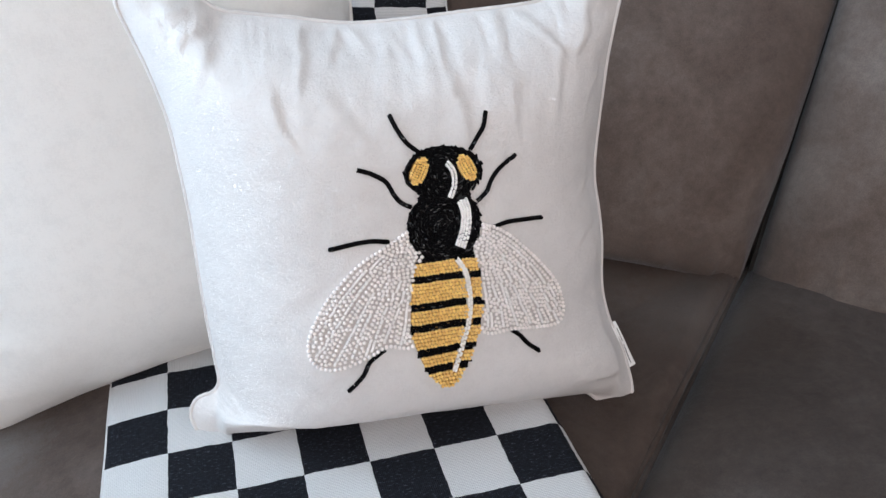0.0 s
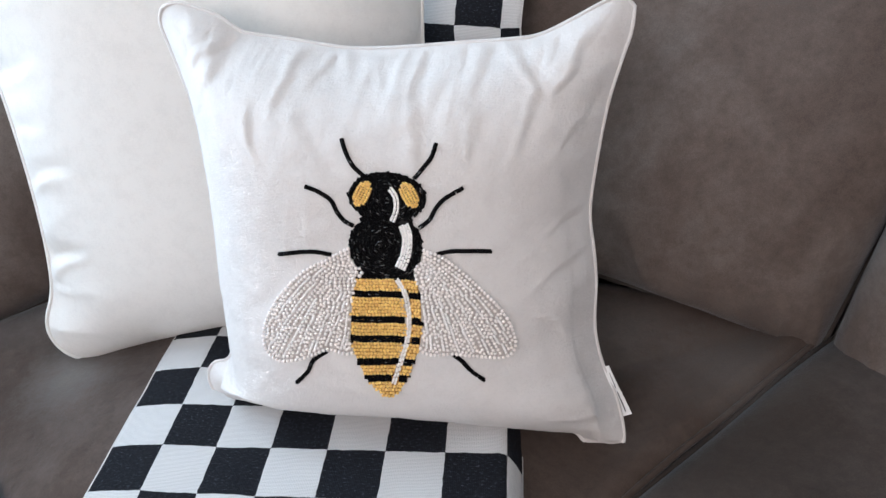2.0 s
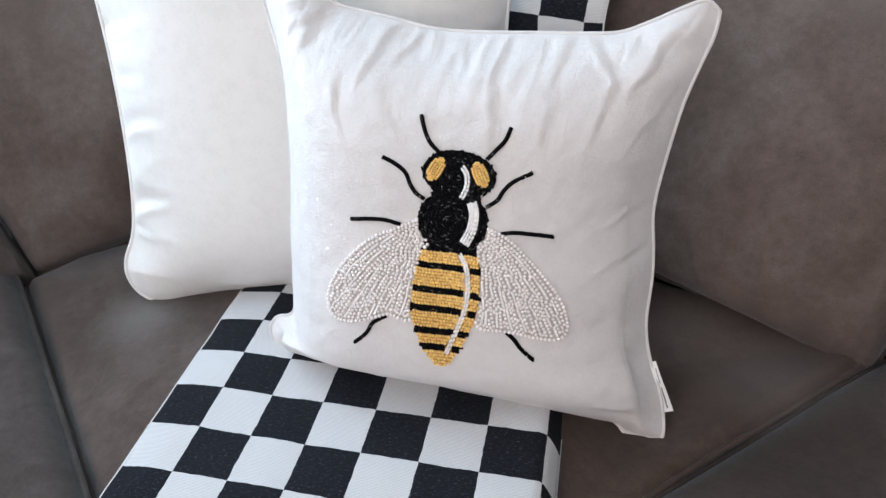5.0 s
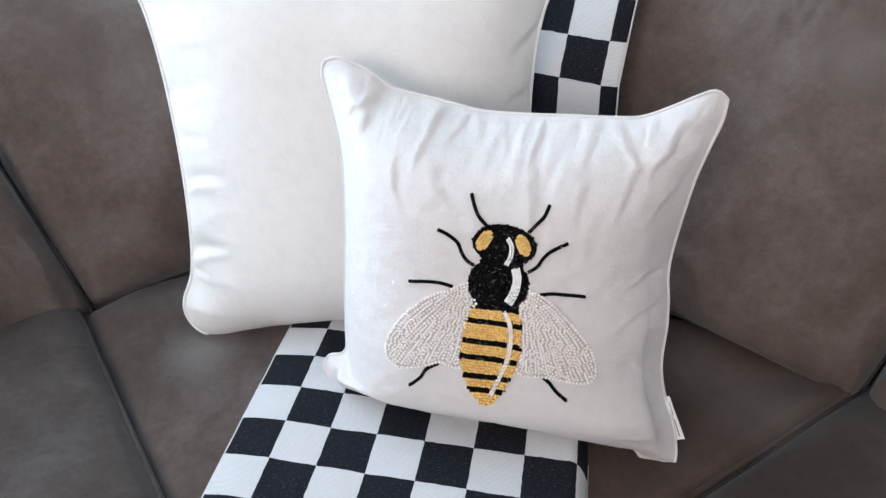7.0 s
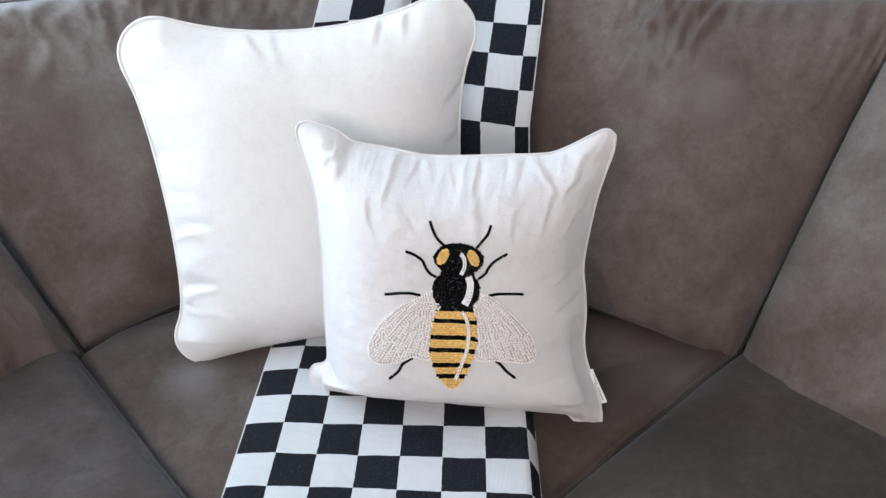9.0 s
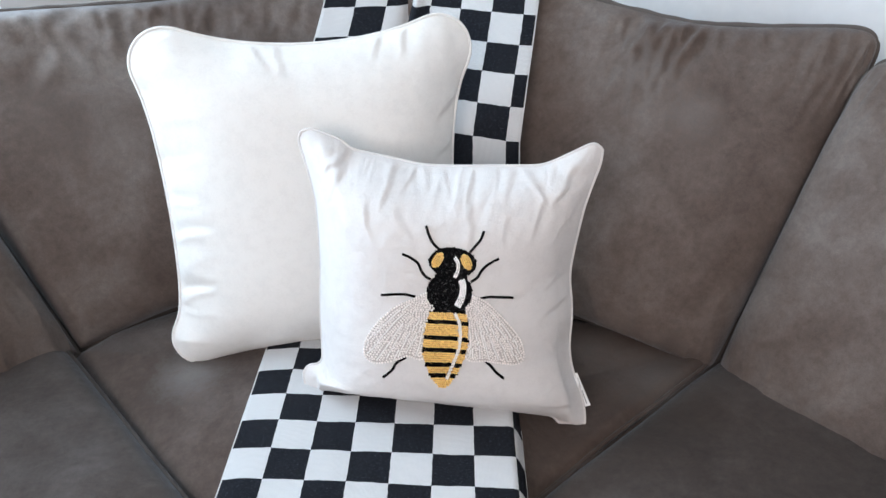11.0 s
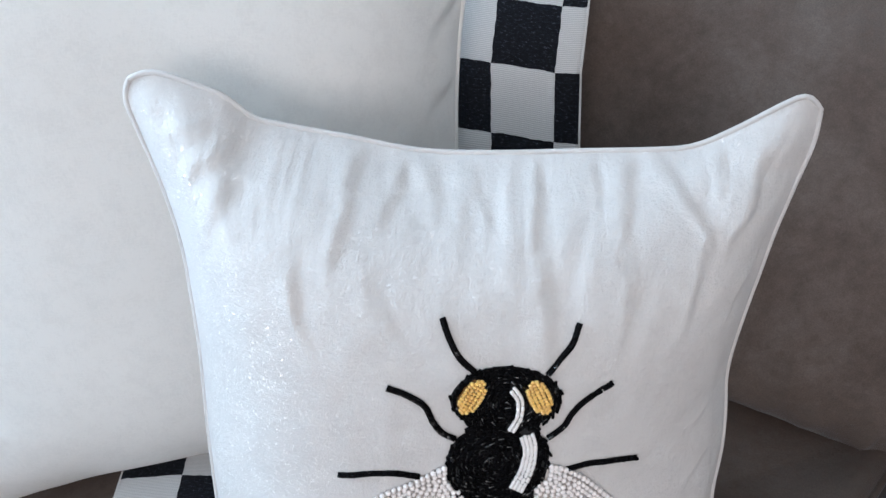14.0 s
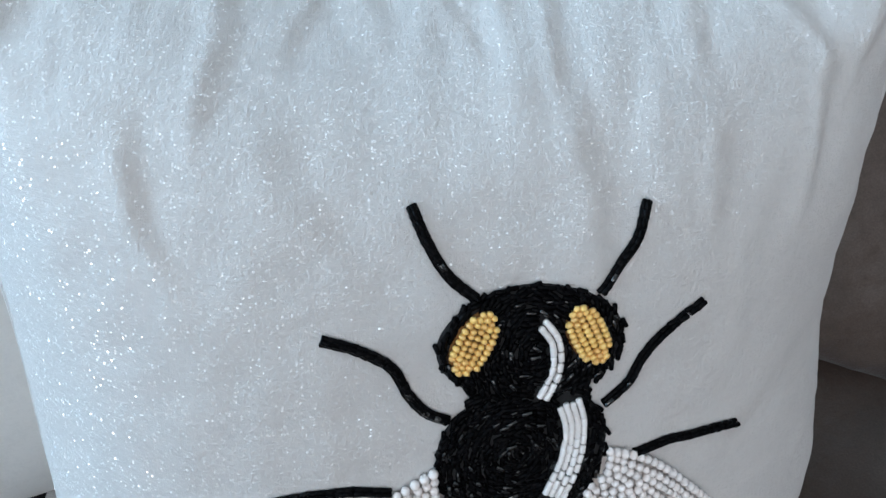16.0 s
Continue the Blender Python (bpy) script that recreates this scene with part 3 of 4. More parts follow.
        return Vector((p.x, p.y, p.z + face * w + (self.creases(p.x, p.y, a, b) * min(1, f * 6) if face > 0 else 0)))

    def surface(self, u, v):
        """The point of the front face that lies at u, v."""
        a, b = u / self.half, v / self.half
        for _ in range(12):
            p = self.plan(a, b)
            a, b = max(-0.99, min(0.99, a + (u - p.x) / 0.23)), max(-0.99, min(0.99, b + (v - p.y) / 0.23))
        return self.point(a, b)


def spaced(n):
    """From -1 to 1, closer towards the ends."""
    return [math.sin((i / (n - 1) - 0.5) * math.pi) * 0.75 + (2 * i / (n - 1) - 1) * 0.25 for i in range(n)]


def build_pillow(thing, shape, m, mat, n, label, cord):
    verts, faces, uvs = [], [], []
    for face in (1, -1):
        for a in spaced(n):
            for b in spaced(n):
                p = shape.point(a, b, face)
                verts.append(m @ p)
                uvs.append((p.x, p.y))
    faces = grid_faces(n, n, 0) + grid_faces(n, n, n * n, True)
    mesh_object("cover", verts, faces, mat, thing, label, uvs=uvs)
    t = [i / 40 for i in range(-40, 40)]
    rim = [(x, -1) for x in t] + [(1, x) for x in t] + [(-x, 1) for x in t] + [(-1, -x) for x in t]
    tube("piping", [m @ shape.plan(a, b) for a, b in rim], cord, mat, thing, closed=True, label="piped seam of the same cloth")


# folds below the upper seam: from, to (across, up), width, depth
FOLDS = [((-0.150, 0.196), (-0.195, 0.150), 0.016, 0.012), ((-0.158, 0.160), (-0.186, 0.105), 0.015, 0.005), ((-0.083, 0.178), (-0.092, 0.118), 0.012, 0.010),
         ((-0.112, 0.125), (-0.095, 0.075), 0.012, 0.006), ((-0.054, 0.168), (-0.068, 0.142), 0.009, 0.008), ((-0.038, 0.175), (-0.030, 0.150), 0.006, 0.004),
         ((-0.066, 0.120), (-0.042, 0.085), 0.012, 0.004), ((-0.010, 0.172), (0.000, 0.140), 0.008, 0.005), ((0.018, 0.176), (0.012, 0.152), 0.007, 0.005),
         ((0.036, 0.176), (0.026, 0.135), 0.010, 0.009), ((0.040, 0.135), (0.052, 0.072), 0.014, 0.006), ((0.074, 0.182), (0.070, 0.155), 0.007, 0.005),
         ((0.118, 0.196), (0.152, 0.150), 0.010, 0.011), ((0.147, 0.145), (0.128, 0.095), 0.013, 0.007), ((0.182, 0.190), (0.160, 0.140), 0.012, 0.009),
         ((0.094, 0.140), (0.092, 0.082), 0.012, 0.005), ((-0.218, 0.190), (-0.180, 0.196), 0.010, 0.005), ((0.186, 0.03), (0.150, 0.012), 0.009, 0.006),
         ((0.195, -0.01), (0.150, -0.03), 0.011, 0.006), ((0.190, -0.10), (0.160, -0.06), 0.010, 0.004), ((0.196, 0.14), (0.165, 0.09), 0.010, 0.005),
         ((-0.185, -0.165), (-0.150, -0.190), 0.010, 0.006), ((0.215, -0.185), (0.170, -0.170), 0.010, 0.007), ((-0.12, -0.21), (-0.10, -0.175), 0.010, 0.004)]


def fold(u, v, line):
    """A pinch in the cloth: crisp on one side, soft on the other, running out to nothing."""
    (x0, y0), (x1, y1), width, depth = line
    dx, dy = x1 - x0, y1 - y0
    n = math.hypot(dx, dy)
    s = ((u - x0) * dx + (v - y0) * dy) / (n * n)
    if s < -0.4 or s > 1.15:
        return 0.0
    d = ((u - x0) * dy - (v - y0) * dx) / n + 0.007 * wob(u * 22, v * 22, 0, 6) + 0.003 * wob(u * 60, v * 60, 0, 7)
    w = 1.2 * width * (1.0 - 0.45 * max(0, s))
    side = math.exp(-(d / (0.42 * w)) ** 2) if d > 0 else math.exp(-abs(d / w) ** 1.5)
    lip = 0.45 * math.exp(-((d - 0.75 * w) / (0.4 * w)) ** 2)
    return depth * (lip - side) * smooth01(s, -0.4, 0.1) * smooth01(s, 1.15, 0.35)


def bee_creases(u, v, a, b):
    z = 0.42 * sum(fold(u, v, line) for line in FOLDS)
    top = smooth01(b, 0.5 + 0.3 * smooth01(wob(u * 14, 0.2, 0.7, 31), -0.3, 0.3), 0.93)
    q = u / (1 - 1.4 * (0.2 - v))       # folds fan in towards the middle as they run down
    g = noise.noise(Vector((q * 24 + 0.8 * wob(u * 9, v * 9, 0, 2), v * 10, 0.3)))
    g2 = noise.noise(Vector((q * 55 + 0.6 * wob(u * 16, v * 16, 0, 4), v * 12, 4.3)))
    g3 = wob(u * 38 + 0.7 * wob(u * 20, v * 20, 1, 5), v * 26, 2, 21)
    z += top * (0.0062 * (abs(g) ** 0.6 - 0.4) + 0.0045 * (abs(g2) ** 0.65 - 0.35) + 0.0026 * g3)
    side = smooth01(a, 0.45, 0.95)
    z += 0.004 * side * wob(u * 10 - v * 6, v * 34, 5, 1) + 0.003 * side * (abs(wob(u * 12 - v * 18, v * 22 + u * 9, 2, 8)) - 0.2)
    z += 0.003 * smooth01(-a, 0.5, 0.95) * wob(u * 12, v * 26, 5, 3)
    z += 0.004 * smooth01(-b, 0.6, 0.95) * wob(u * 20, v * 12, 7, 3)
    return z + 0.003 * wob(u * 9, v * 9, 1, 9) + 0.0011 * wob(u * 60, v * 60, 1, 19)


BEE_AXES = frame_matrix((0.0335, 0.14375, 0.61875), (0.465, -0.0035, -0.035), (0.004, 0.1135, 0.4325))
bee_shape = Pillow(0.121, 0.075, bee_creases, 3.4, -0.2, 0.014, [((0, -1), 0.219, 0.203, 0.224, 0.92), ((-1, 0), 0.184, -0.15, -0.178, 0.5)]).seam(
    [(-0.214, -0.226), (-0.198, -0.234), (-0.165, -0.226), (-0.10, -0.220), (0.0, -0.217), (0.10, -0.217), (0.18, -0.219), (0.210, -0.224), (0.220, -0.237), (0.231, -0.2465)],
    [(0.244, -0.2495), (0.2555, -0.240), (0.2605, -0.219), (0.2475, -0.175), (0.228, -0.134), (0.217, -0.095), (0.2135, -0.045), (0.208, -0.010), (0.2005, 0.028), (0.2015, 0.075), (0.207, 0.134), (0.2155, 0.175), (0.2235, 0.206)],
    [(0.2245, 0.229), (0.2115, 0.238), (0.194, 0.231), (0.167, 0.215), (0.138, 0.200), (0.112, 0.195), (0.06, 0.189), (0.0, 0.182), (-0.05, 0.179), (-0.10, 0.184), (-0.145, 0.188), (-0.163, 0.191), (-0.183, 0.204), (-0.207, 0.211), (-0.229, 0.2155)],
    [(-0.244, 0.210), (-0.2475, 0.196), (-0.238, 0.170), (-0.225, 0.135), (-0.214, 0.095), (-0.209, 0.06), (-0.2025, 0.0), (-0.1985, -0.07), (-0.193, -0.135), (-0.190, -0.168), (-0.197, -0.180), (-0.214, -0.186), (-0.221, -0.205)])
bee_cushion = tagged(new("bee_cushion"), "white linen cushion with a beaded bee, propped on the throw", "cushion")
build_pillow(bee_cushion, bee_shape, BEE_AXES, OYSTER, 250, "white linen cover with glinting threads", 0.0021)


# short pinches at the sides and the upper seam of the large cushion
WHITE_FOLDS = [((-0.275, 0.085), (-0.205, 0.098), 0.014, 0.007), ((-0.270, 0.02), (-0.210, 0.028), 0.012, 0.005), ((-0.268, -0.04), (-0.190, -0.022), 0.015, 0.007), ((-0.262, -0.145), (-0.195, -0.120), 0.016, 0.009),
               ((-0.262, -0.175), (-0.215, -0.185), 0.010, 0.005), ((-0.285, 0.205), (-0.240, 0.185), 0.013, 0.005), ((-0.10, 0.275), (-0.075, 0.225), 0.012, 0.005), ((-0.06, 0.268), (-0.055, 0.215), 0.010, 0.004),
               ((0.12, 0.285), (0.095, 0.235), 0.011, 0.005), ((0.165, 0.295), (0.150, 0.245), 0.010, 0.005), ((0.255, 0.17), (0.205, 0.130), 0.014, 0.006), ((0.245, 0.09), (0.195, 0.065), 0.012, 0.005)]


def white_creases(u, v, a, b):
    z = 0.008 * smooth01(b, 0.55, 0.95) * (wob(u * 12, v * 5, 0, 11) + 0.4 * wob(u * 30, v * 8, 0, 12))
    z += 0.011 * smooth01(-a, 0.55, 0.93) * (0.5 - abs(wob(u * 5, v * 14, 2, 13)) ** 0.6)
    z += 0.005 * smooth01(-b, 0.6, 0.95) * wob(u * 14, v * 10, 2, 15)
    for line in WHITE_FOLDS:
        z += fold(u, v, line)
    return z + 0.004 * wob(u * 6, v * 6, 1, 14)


WHITE_AXES = frame_matrix((-0.205, 0.33, 0.655), (0.552, 0.188, -0.025), (-0.03, 0.13, 0.517))
white_shape = Pillow(0.10, 0.07, white_creases, 3.3).eared([(-0.235, -0.243, 0.053), (0.228, -0.252, 0.055), (0.222, 0.259, 0.060), (-0.245, 0.246, 0.060)],
                     [((18, 0.08), (20, 0.08)), ((30, 0.07), (32, 0.09)), ((24, 0.12), (20, 0.13)), ((26, 0.07), (38, 0.045))])
white_cushion = tagged(new("white_cushion"), "large plain off-white cotton cushion leaning on the sofa back", "cushion")
build_pillow(white_cushion, white_shape, WHITE_AXES, CREAM, 130, "off-white cotton cover", 0.0028)


# ---- beaded bee on the cushion ----
def bee_uv(x, y):
    """From the drawing's own units to metres on the cushion's face."""
    x, y = (x - 480) / 500, (y - 400) / 500
    terms = (1, x, y, x * x, x * y, y * y, x ** 3, x * x * y, x * y * y, y ** 3)
    across = (0.01734, 0.163, 0.00103, -0.00267, 0.01399, -0.00516, 0.00702, -0.00313, 0.01088, -0.00284)
    upward = (-0.0026, -0.00033, -0.17232, -0.00889, 0.00208, -0.02528, 0.00225, -0.00942, 0.0074, -0.01577)
    return sum(c * t for c, t in zip(across, terms)), sum(c * t for c, t in zip(upward, terms))


def on_face(x, y):
    """The place and the outward normal on the cushion at a point of the drawing."""
    u, v = bee_uv(x, y)
    p, e = bee_shape.surface(u, v), 0.004
    n = (bee_shape.surface(u + e, v) - p).cross(bee_shape.surface(u, v + e) - p).normalized()
    return p, n


def inside(x, y, poly):
    hit = False
    for i in range(len(poly)):
        (x0, y0), (x1, y1) = poly[i - 1], poly[i]
        if (y0 > y) != (y1 > y) and x < (x1 - x0) * (y - y0) / (y1 - y0) + x0:
            hit = not hit
    return hit


def ellipse(cx, cy, rx, ry, turn=0.0, n=40):
    out = []
    for i in range(n):
        a = 2 * math.pi * i / n
        x, y = rx * math.cos(a), ry * math.sin(a)
        out.append((cx + x * math.cos(turn) - y * math.sin(turn), cy + x * math.sin(turn) + y * math.cos(turn)))
    return out


def curve2(points, n):
    return [(p.x, p.y) for p in spline([(x, y, 0) for x, y in points], n)]


rng = random.Random(7)
UNIT_BALL = [(0, 0, 1)] + [(math.sin(t) * math.cos(a), math.sin(t) * math.sin(a), math.cos(t)) for t in (math.pi / 4, math.pi / 2, 3 * math.pi / 4) for a in [k * math.pi / 4 for k in range(8)]] + [(0, 0, -1)]
BALL_FACES = [(0, 1 + k, 1 + (k + 1) % 8) for k in range(8)] + [(1 + r * 8 + k, 9 + r * 8 + k, 9 + r * 8 + (k + 1) % 8, 1 + r * 8 + (k + 1) % 8) for r in (0, 1) for k in range(8)] + [(25, 17 + (k + 1) % 8, 17 + k) for k in range(8)]


BEAD_MESHES = {}


def bead_mesh(shape, mat):
    """The one mesh that all beads of a shape and colour share; a tube lies along x."""
    if (shape, mat.name) not in BEAD_MESHES:
        me = bpy.data.meshes.new("bead")
        if shape == "round":
            me.from_pydata(UNIT_BALL, [], BALL_FACES)
        else:
            rings = [(s, f * math.cos(k * math.pi / 4), f * math.sin(k * math.pi / 4)) for s, f in ((-0.5, 0.6), (-0.4, 1.0), (0.4, 1.0), (0.5, 0.6)) for k in range(8)]
            sides = [(s * 8 + k, s * 8 + (k + 1) % 8, s * 8 + 8 + (k + 1) % 8, s * 8 + 8 + k) for s in range(3) for k in range(8)]
            me.from_pydata(rings, [], sides + [tuple(range(8))[::-1], tuple(range(24, 32))])
        me.materials.append(mat)
        me.polygons.foreach_set("use_smooth", [True] * len(me.polygons))
        BEAD_MESHES[shape, mat.name] = me
    return BEAD_MESHES[shape, mat.name]


class Beads:
    """Collects beads for one mesh."""

    def __init__(self):
        self.verts, self.faces, self.taken, self.laid = [], [], {}, []

    def free(self, x, y, gap):
        """True, and the place taken, where no bead lies nearer than gap."""
        k = (int(x // 10), int(y // 10))
        for i in (-1, 0, 1):
            for j in (-1, 0, 1):
                for px, py in self.taken.get((k[0] + i, k[1] + j), ()):
                    if (px - x) ** 2 + (py - y) ** 2 < gap * gap:
                        return False
        self.taken.setdefault(k, []).append((x, y))
        return True

    def round(self, x, y, r, lift=0.6):
        p, n = on_face(x, y)
        r *= rng.uniform(0.92, 1.08)
        c = p + n * r * lift
        k = len(self.verts)
        self.verts += [BEE_AXES @ (c + Vector(q) * r) for q in UNIT_BALL]
        self.faces += [tuple(k + i for i in f) for f in BALL_FACES]

    def bugle(self, x, y, angle, length, r, lift=0.7):
        """A short glass tube that lies on the cloth."""
        p, n = on_face(x, y)
        q = on_face(x + 8 * math.cos(angle), y + 8 * math.sin(angle))[0]
        d = (q - p).normalized()
        d = (d + n * rng.uniform(-0.12, 0.12)).normalized()
        side = n.cross(d).normalized()
        up = d.cross(side)
        c = p + n * r * lift
        k = len(self.verts)
        for s, f in ((-0.5, 0.55), (-0.42, 1.0), (0.42, 1.0), (0.5, 0.55)):
            for i in range(7):
                a = 2 * math.pi * i / 7
                self.verts.append(BEE_AXES @ (c + d * length * s + r * f * (math.cos(a) * side + math.sin(a) * up)))
        for s in range(3):
            self.faces += [(k + s * 7 + i, k + s * 7 + (i + 1) % 7, k + s * 7 + 7 + (i + 1) % 7, k + s * 7 + 7 + i) for i in range(7)]
        self.faces += [tuple(k + i for i in range(7))[::-1], tuple(k + 21 + i for i in range(7))]

    def single(self, name, mat, parent):
        """Turns what was laid by lay_round and lay_tube into pieces of their own on shared meshes."""
        for shape, m in self.laid:
            ob = new(name, bead_mesh(shape, mat))
            ob.parent, ob.matrix_world = parent, m
        self.laid = []

    def lay_round(self, x, y, r, lift=0.6, squash=0.8, angle=0.0):
        """One seed bead, a little flattened along its thread."""
        p, n = on_face(x, y)
        d = (on_face(x + 8 * math.cos(angle), y + 8 * math.sin(angle))[0] - p).normalized()
        side = n.cross(d).normalized()
        r *= rng.uniform(0.93, 1.07)
        c = BEE_AXES @ (p + n * r * lift)
        turn = BEE_AXES.to_3x3()
        d, side, up = turn @ d, turn @ side, turn @ d.cross(side)
        self.laid.append(("round", Matrix.LocRotScale(c, Matrix((d, side, up)).transposed().to_quaternion(), (r * squash, r, r))))

    def lay_tube(self, x, y, angle, length, r, lift=0.7):
        p, n = on_face(x, y)
        d = (on_face(x + 8 * math.cos(angle), y + 8 * math.sin(angle))[0] - p).normalized()
        d = (d + n * rng.uniform(-0.05, 0.05)).normalized()
        side = n.cross(d).normalized()
        c = BEE_AXES @ (p + n * r * lift)
        turn = BEE_AXES.to_3x3()
        d, side, up = turn @ d, turn @ side, turn @ d.cross(side)
        self.laid.append(("tube", Matrix.LocRotScale(c, Matrix((d, side, up)).transposed().to_quaternion(), (length, r, r))))

    def make(self, name, mat, label="", parent=None):
        ob = mesh_object(name, self.verts, self.faces, mat, parent or bee_cushion, label)
        ob["kind"] = "stuff"
        return ob


def backing(name, poly, mat, height, label):
    """A thin padded patch of cloth under the beads."""
    cx, cy = sum(p[0] for p in poly) / len(poly), sum(p[1] for p in poly) / len(poly)
    verts, faces, m = [], [], len(poly)
    rings = [(1.0, -0.5), (0.98, 0.6)] + [(0.92 - 0.09 * i, 1.0) for i in range(10)] + [(0.015, 1.0)]
    for f, h in rings:
        for x, y in poly:
            p, n = on_face(cx + (x - cx) * f, cy + (y - cy) * f)
            verts.append(BEE_AXES @ (p + n * height * h))
    for k in range(len(rings) - 1):
        faces += [(k * m + (i + 1) % m, k * m + i, (k + 1) * m + i, (k + 1) * m + (i + 1) % m) for i in range(m)]
    return mesh_object(name, verts, faces, mat, bee_cushion, label)


UNIT = 0.000336     # metres to a unit of the drawing
HEAD = ellipse(482, 206, 110, 69)
THORAX = [(480 + (x - 480) * (1 + 0.10 * abs(math.sin(2 * math.atan2(y - 343, x - 480)))), 343 + (y - 343) * (1 + 0.10 * abs(math.sin(2 * math.atan2(y - 343, x - 480))))) for x, y in ellipse(480, 343, 101, 77)]
NECK = [(414, 246), (550, 246), (556, 296), (406, 296)]
ABDOMEN = curve2([(400, 432), (392, 480), (387, 540), (390, 590), (402, 635), (428, 685), (458, 722), (494, 747), (518, 738), (546, 702), (562, 660), (580, 610), (584, 560), (580, 500), (574, 460), (563, 432)], 60)
WAIST = [(406, 405), (556, 405), (560, 437), (402, 437)]
EYES = [ellipse(413, 199, 24, 39, 0.47), ellipse(544, 197, 24, 38, -0.5)]
HEAD_FLASH = curve2([(490, 182), (506, 205), (508, 240), (497, 272)], 12)
CHEST_FLASH = curve2([(529, 283), (539, 315), (537, 360), (521, 403)], 14)
BODY_FLASH = curve2([(512, 436), (535, 470), (548, 530), (546, 590), (530, 650), (511, 708)], 30)
BANDS = [(475, 9), (543, 9), (595, 10), (652, 8), (695, 8)]


def near_line(x, y, line, width):
    return min((px - x) ** 2 + (py - y) ** 2 for px, py in line) < width * width


def fine(line, n=80):
    return curve2(line, n)


flash_head, flash_chest, flash_body = fine(HEAD_FLASH), fine(CHEST_FLASH), fine(BODY_FLASH)


def black_fill(name, polys, skip, label, centre):
    """Black tube beads laid in a swirl round centre."""
    beads = Beads()
    xs = [p[0] for q in polys for p in q]
    ys = [p[1] for q in polys for p in q]
    y = min(ys)
    while y < max(ys):
        x = min(xs)
        while x < max(xs):
            px, py = x + rng.uniform(-2.5, 2.5), y + rng.uniform(-2, 2)
            if any(inside(px, py, q) for q in polys) and not skip(px, py):
                a = math.atan2(py - centre[1], px - centre[0]) + math.pi / 2 + rng.uniform(-0.5, 0.5)
                beads.bugle(px, py, a, 0.0042, 0.00095, rng.uniform(0.9, 1.9))
            x += 8.5
        y += 5.6
    return beads.make(name, BLACK, label)


DARK_CLOTH = material("black_felt", (0.008, 0.008, 0.009), 0.9)[0]
NET = material("taupe_net", (0.53, 0.49, 0.465), 0.9)[0]
EYE_CLOTH = material("brown_felt", (0.22, 0.10, 0.025), 0.9)[0]
GOLD_CLOTH = material("yellow_felt", (0.46, 0.24, 0.06), 0.9)[0]
backing("head_patch", HEAD, DARK_CLOTH, 0.0009, "black felt under the beads")
backing("thorax_patch", THORAX, DARK_CLOTH, 0.0009, "black felt under the beads")
backing("neck_patch", NECK, DARK_CLOTH, 0.0008, "black felt under the beads")
backing("waist_patch", WAIST, DARK_CLOTH, 0.0009, "black felt under the beads")
backing("abdomen_patch", ABDOMEN, GOLD_CLOTH, 0.0006, "yellow felt under the beads")
black_fill("head", [HEAD], lambda x, y: any(inside(x, y, e) for e in EYES) or near_line(x, y, flash_head, 8.5), "black glass bead head", (482, 215))
black_fill("thorax", [THORAX, WAIST, NECK], lambda x, y: (near_line(x, y, flash_chest, 16) and y < 408) or inside(x, y, HEAD) or near_line(x, y, flash_head, 8.5), "black glass bead thorax", (470, 345))

for e, turn, lean in zip(EYES, (0.45, -0.5), (1, -1)):
    cx, cy = sum(p[0] for p in e) / len(e), sum(p[1] for p in e) / len(e)
    eye = backing("eye", e, EYE_CLOTH, 0.0014, "yellow bead eye")
    beads = Beads()
    # five rows along the eye, which draw together towards its ends
    for row in range(-2, 3):
        half = 39 * math.sqrt(1 - (row / 2.75) ** 2) - 3
        n = round(2 * half / 7.0)
        for i in range(n + 1):
            k = -half + 2 * half * i / n + rng.uniform(-0.6, 0.6)
            off = row * 8.9 * (1 - 0.38 * (k / 39) ** 2) + rng.uniform(-0.4, 0.4)
            x, y = cx + off * math.cos(turn) - k * math.sin(turn), cy + off * math.sin(turn) + k * math.cos(turn)
            beads.lay_round(x, y, 0.0015, 1.75, 0.84, turn + math.pi / 2)
    beads.single("bead", YELLOW, eye)


def flash(name, line, offsets, step, label, lift):
    """A white highlight of tube beads laid end to end along a line, row beside row."""
    outline = [(x - w * 1.25, y) for x, y in line[2:-2] for w in (offsets[-1],)] + [(x + w * 1.25, y) for x, y in line[-3:1:-1] for w in (offsets[-1],)]
    patch = backing(name, outline, NET, 0.0008, label)
    beads = Beads()
    length = sum(math.dist(line[i], line[i + 1]) for i in range(len(line) - 1))
    for row, off in enumerate(offsets):
        n = max(2, round(length / step))
        for i in range(n):
            f = (i + 0.5 + (0.35 if row % 2 else 0.0) * (i < n - 1)) / n * (len(line) - 1)
            k = min(int(f), len(line) - 2)
            (x0, y0), (x1, y1) = line[k], line[k + 1]
            a = math.atan2(y1 - y0, x1 - x0)
            x, y = x0 + (x1 - x0) * (f - k) - off * math.sin(a), y0 + (y1 - y0) * (f - k) + off * math.cos(a)
            beads.lay_tube(x, y, a + rng.uniform(-0.07, 0.07), step * UNIT * 1.06, 0.00122 * rng.uniform(0.94, 1.06), lift)
    beads.single("bead", WHITE, patch)


flash("head_highlight", flash_head, (-4.3, 4.3), 10.5, "white tube bead highlight", 1.6)
flash("chest_highlight", flash_chest, (-11.4, -3.8, 3.8, 11.4), 10.5, "white tube bead highlight", 1.6)
flash("body_highlight", flash_body, (-3.6, 3.6), 11.5, "white tube bead highlight", 1.4)

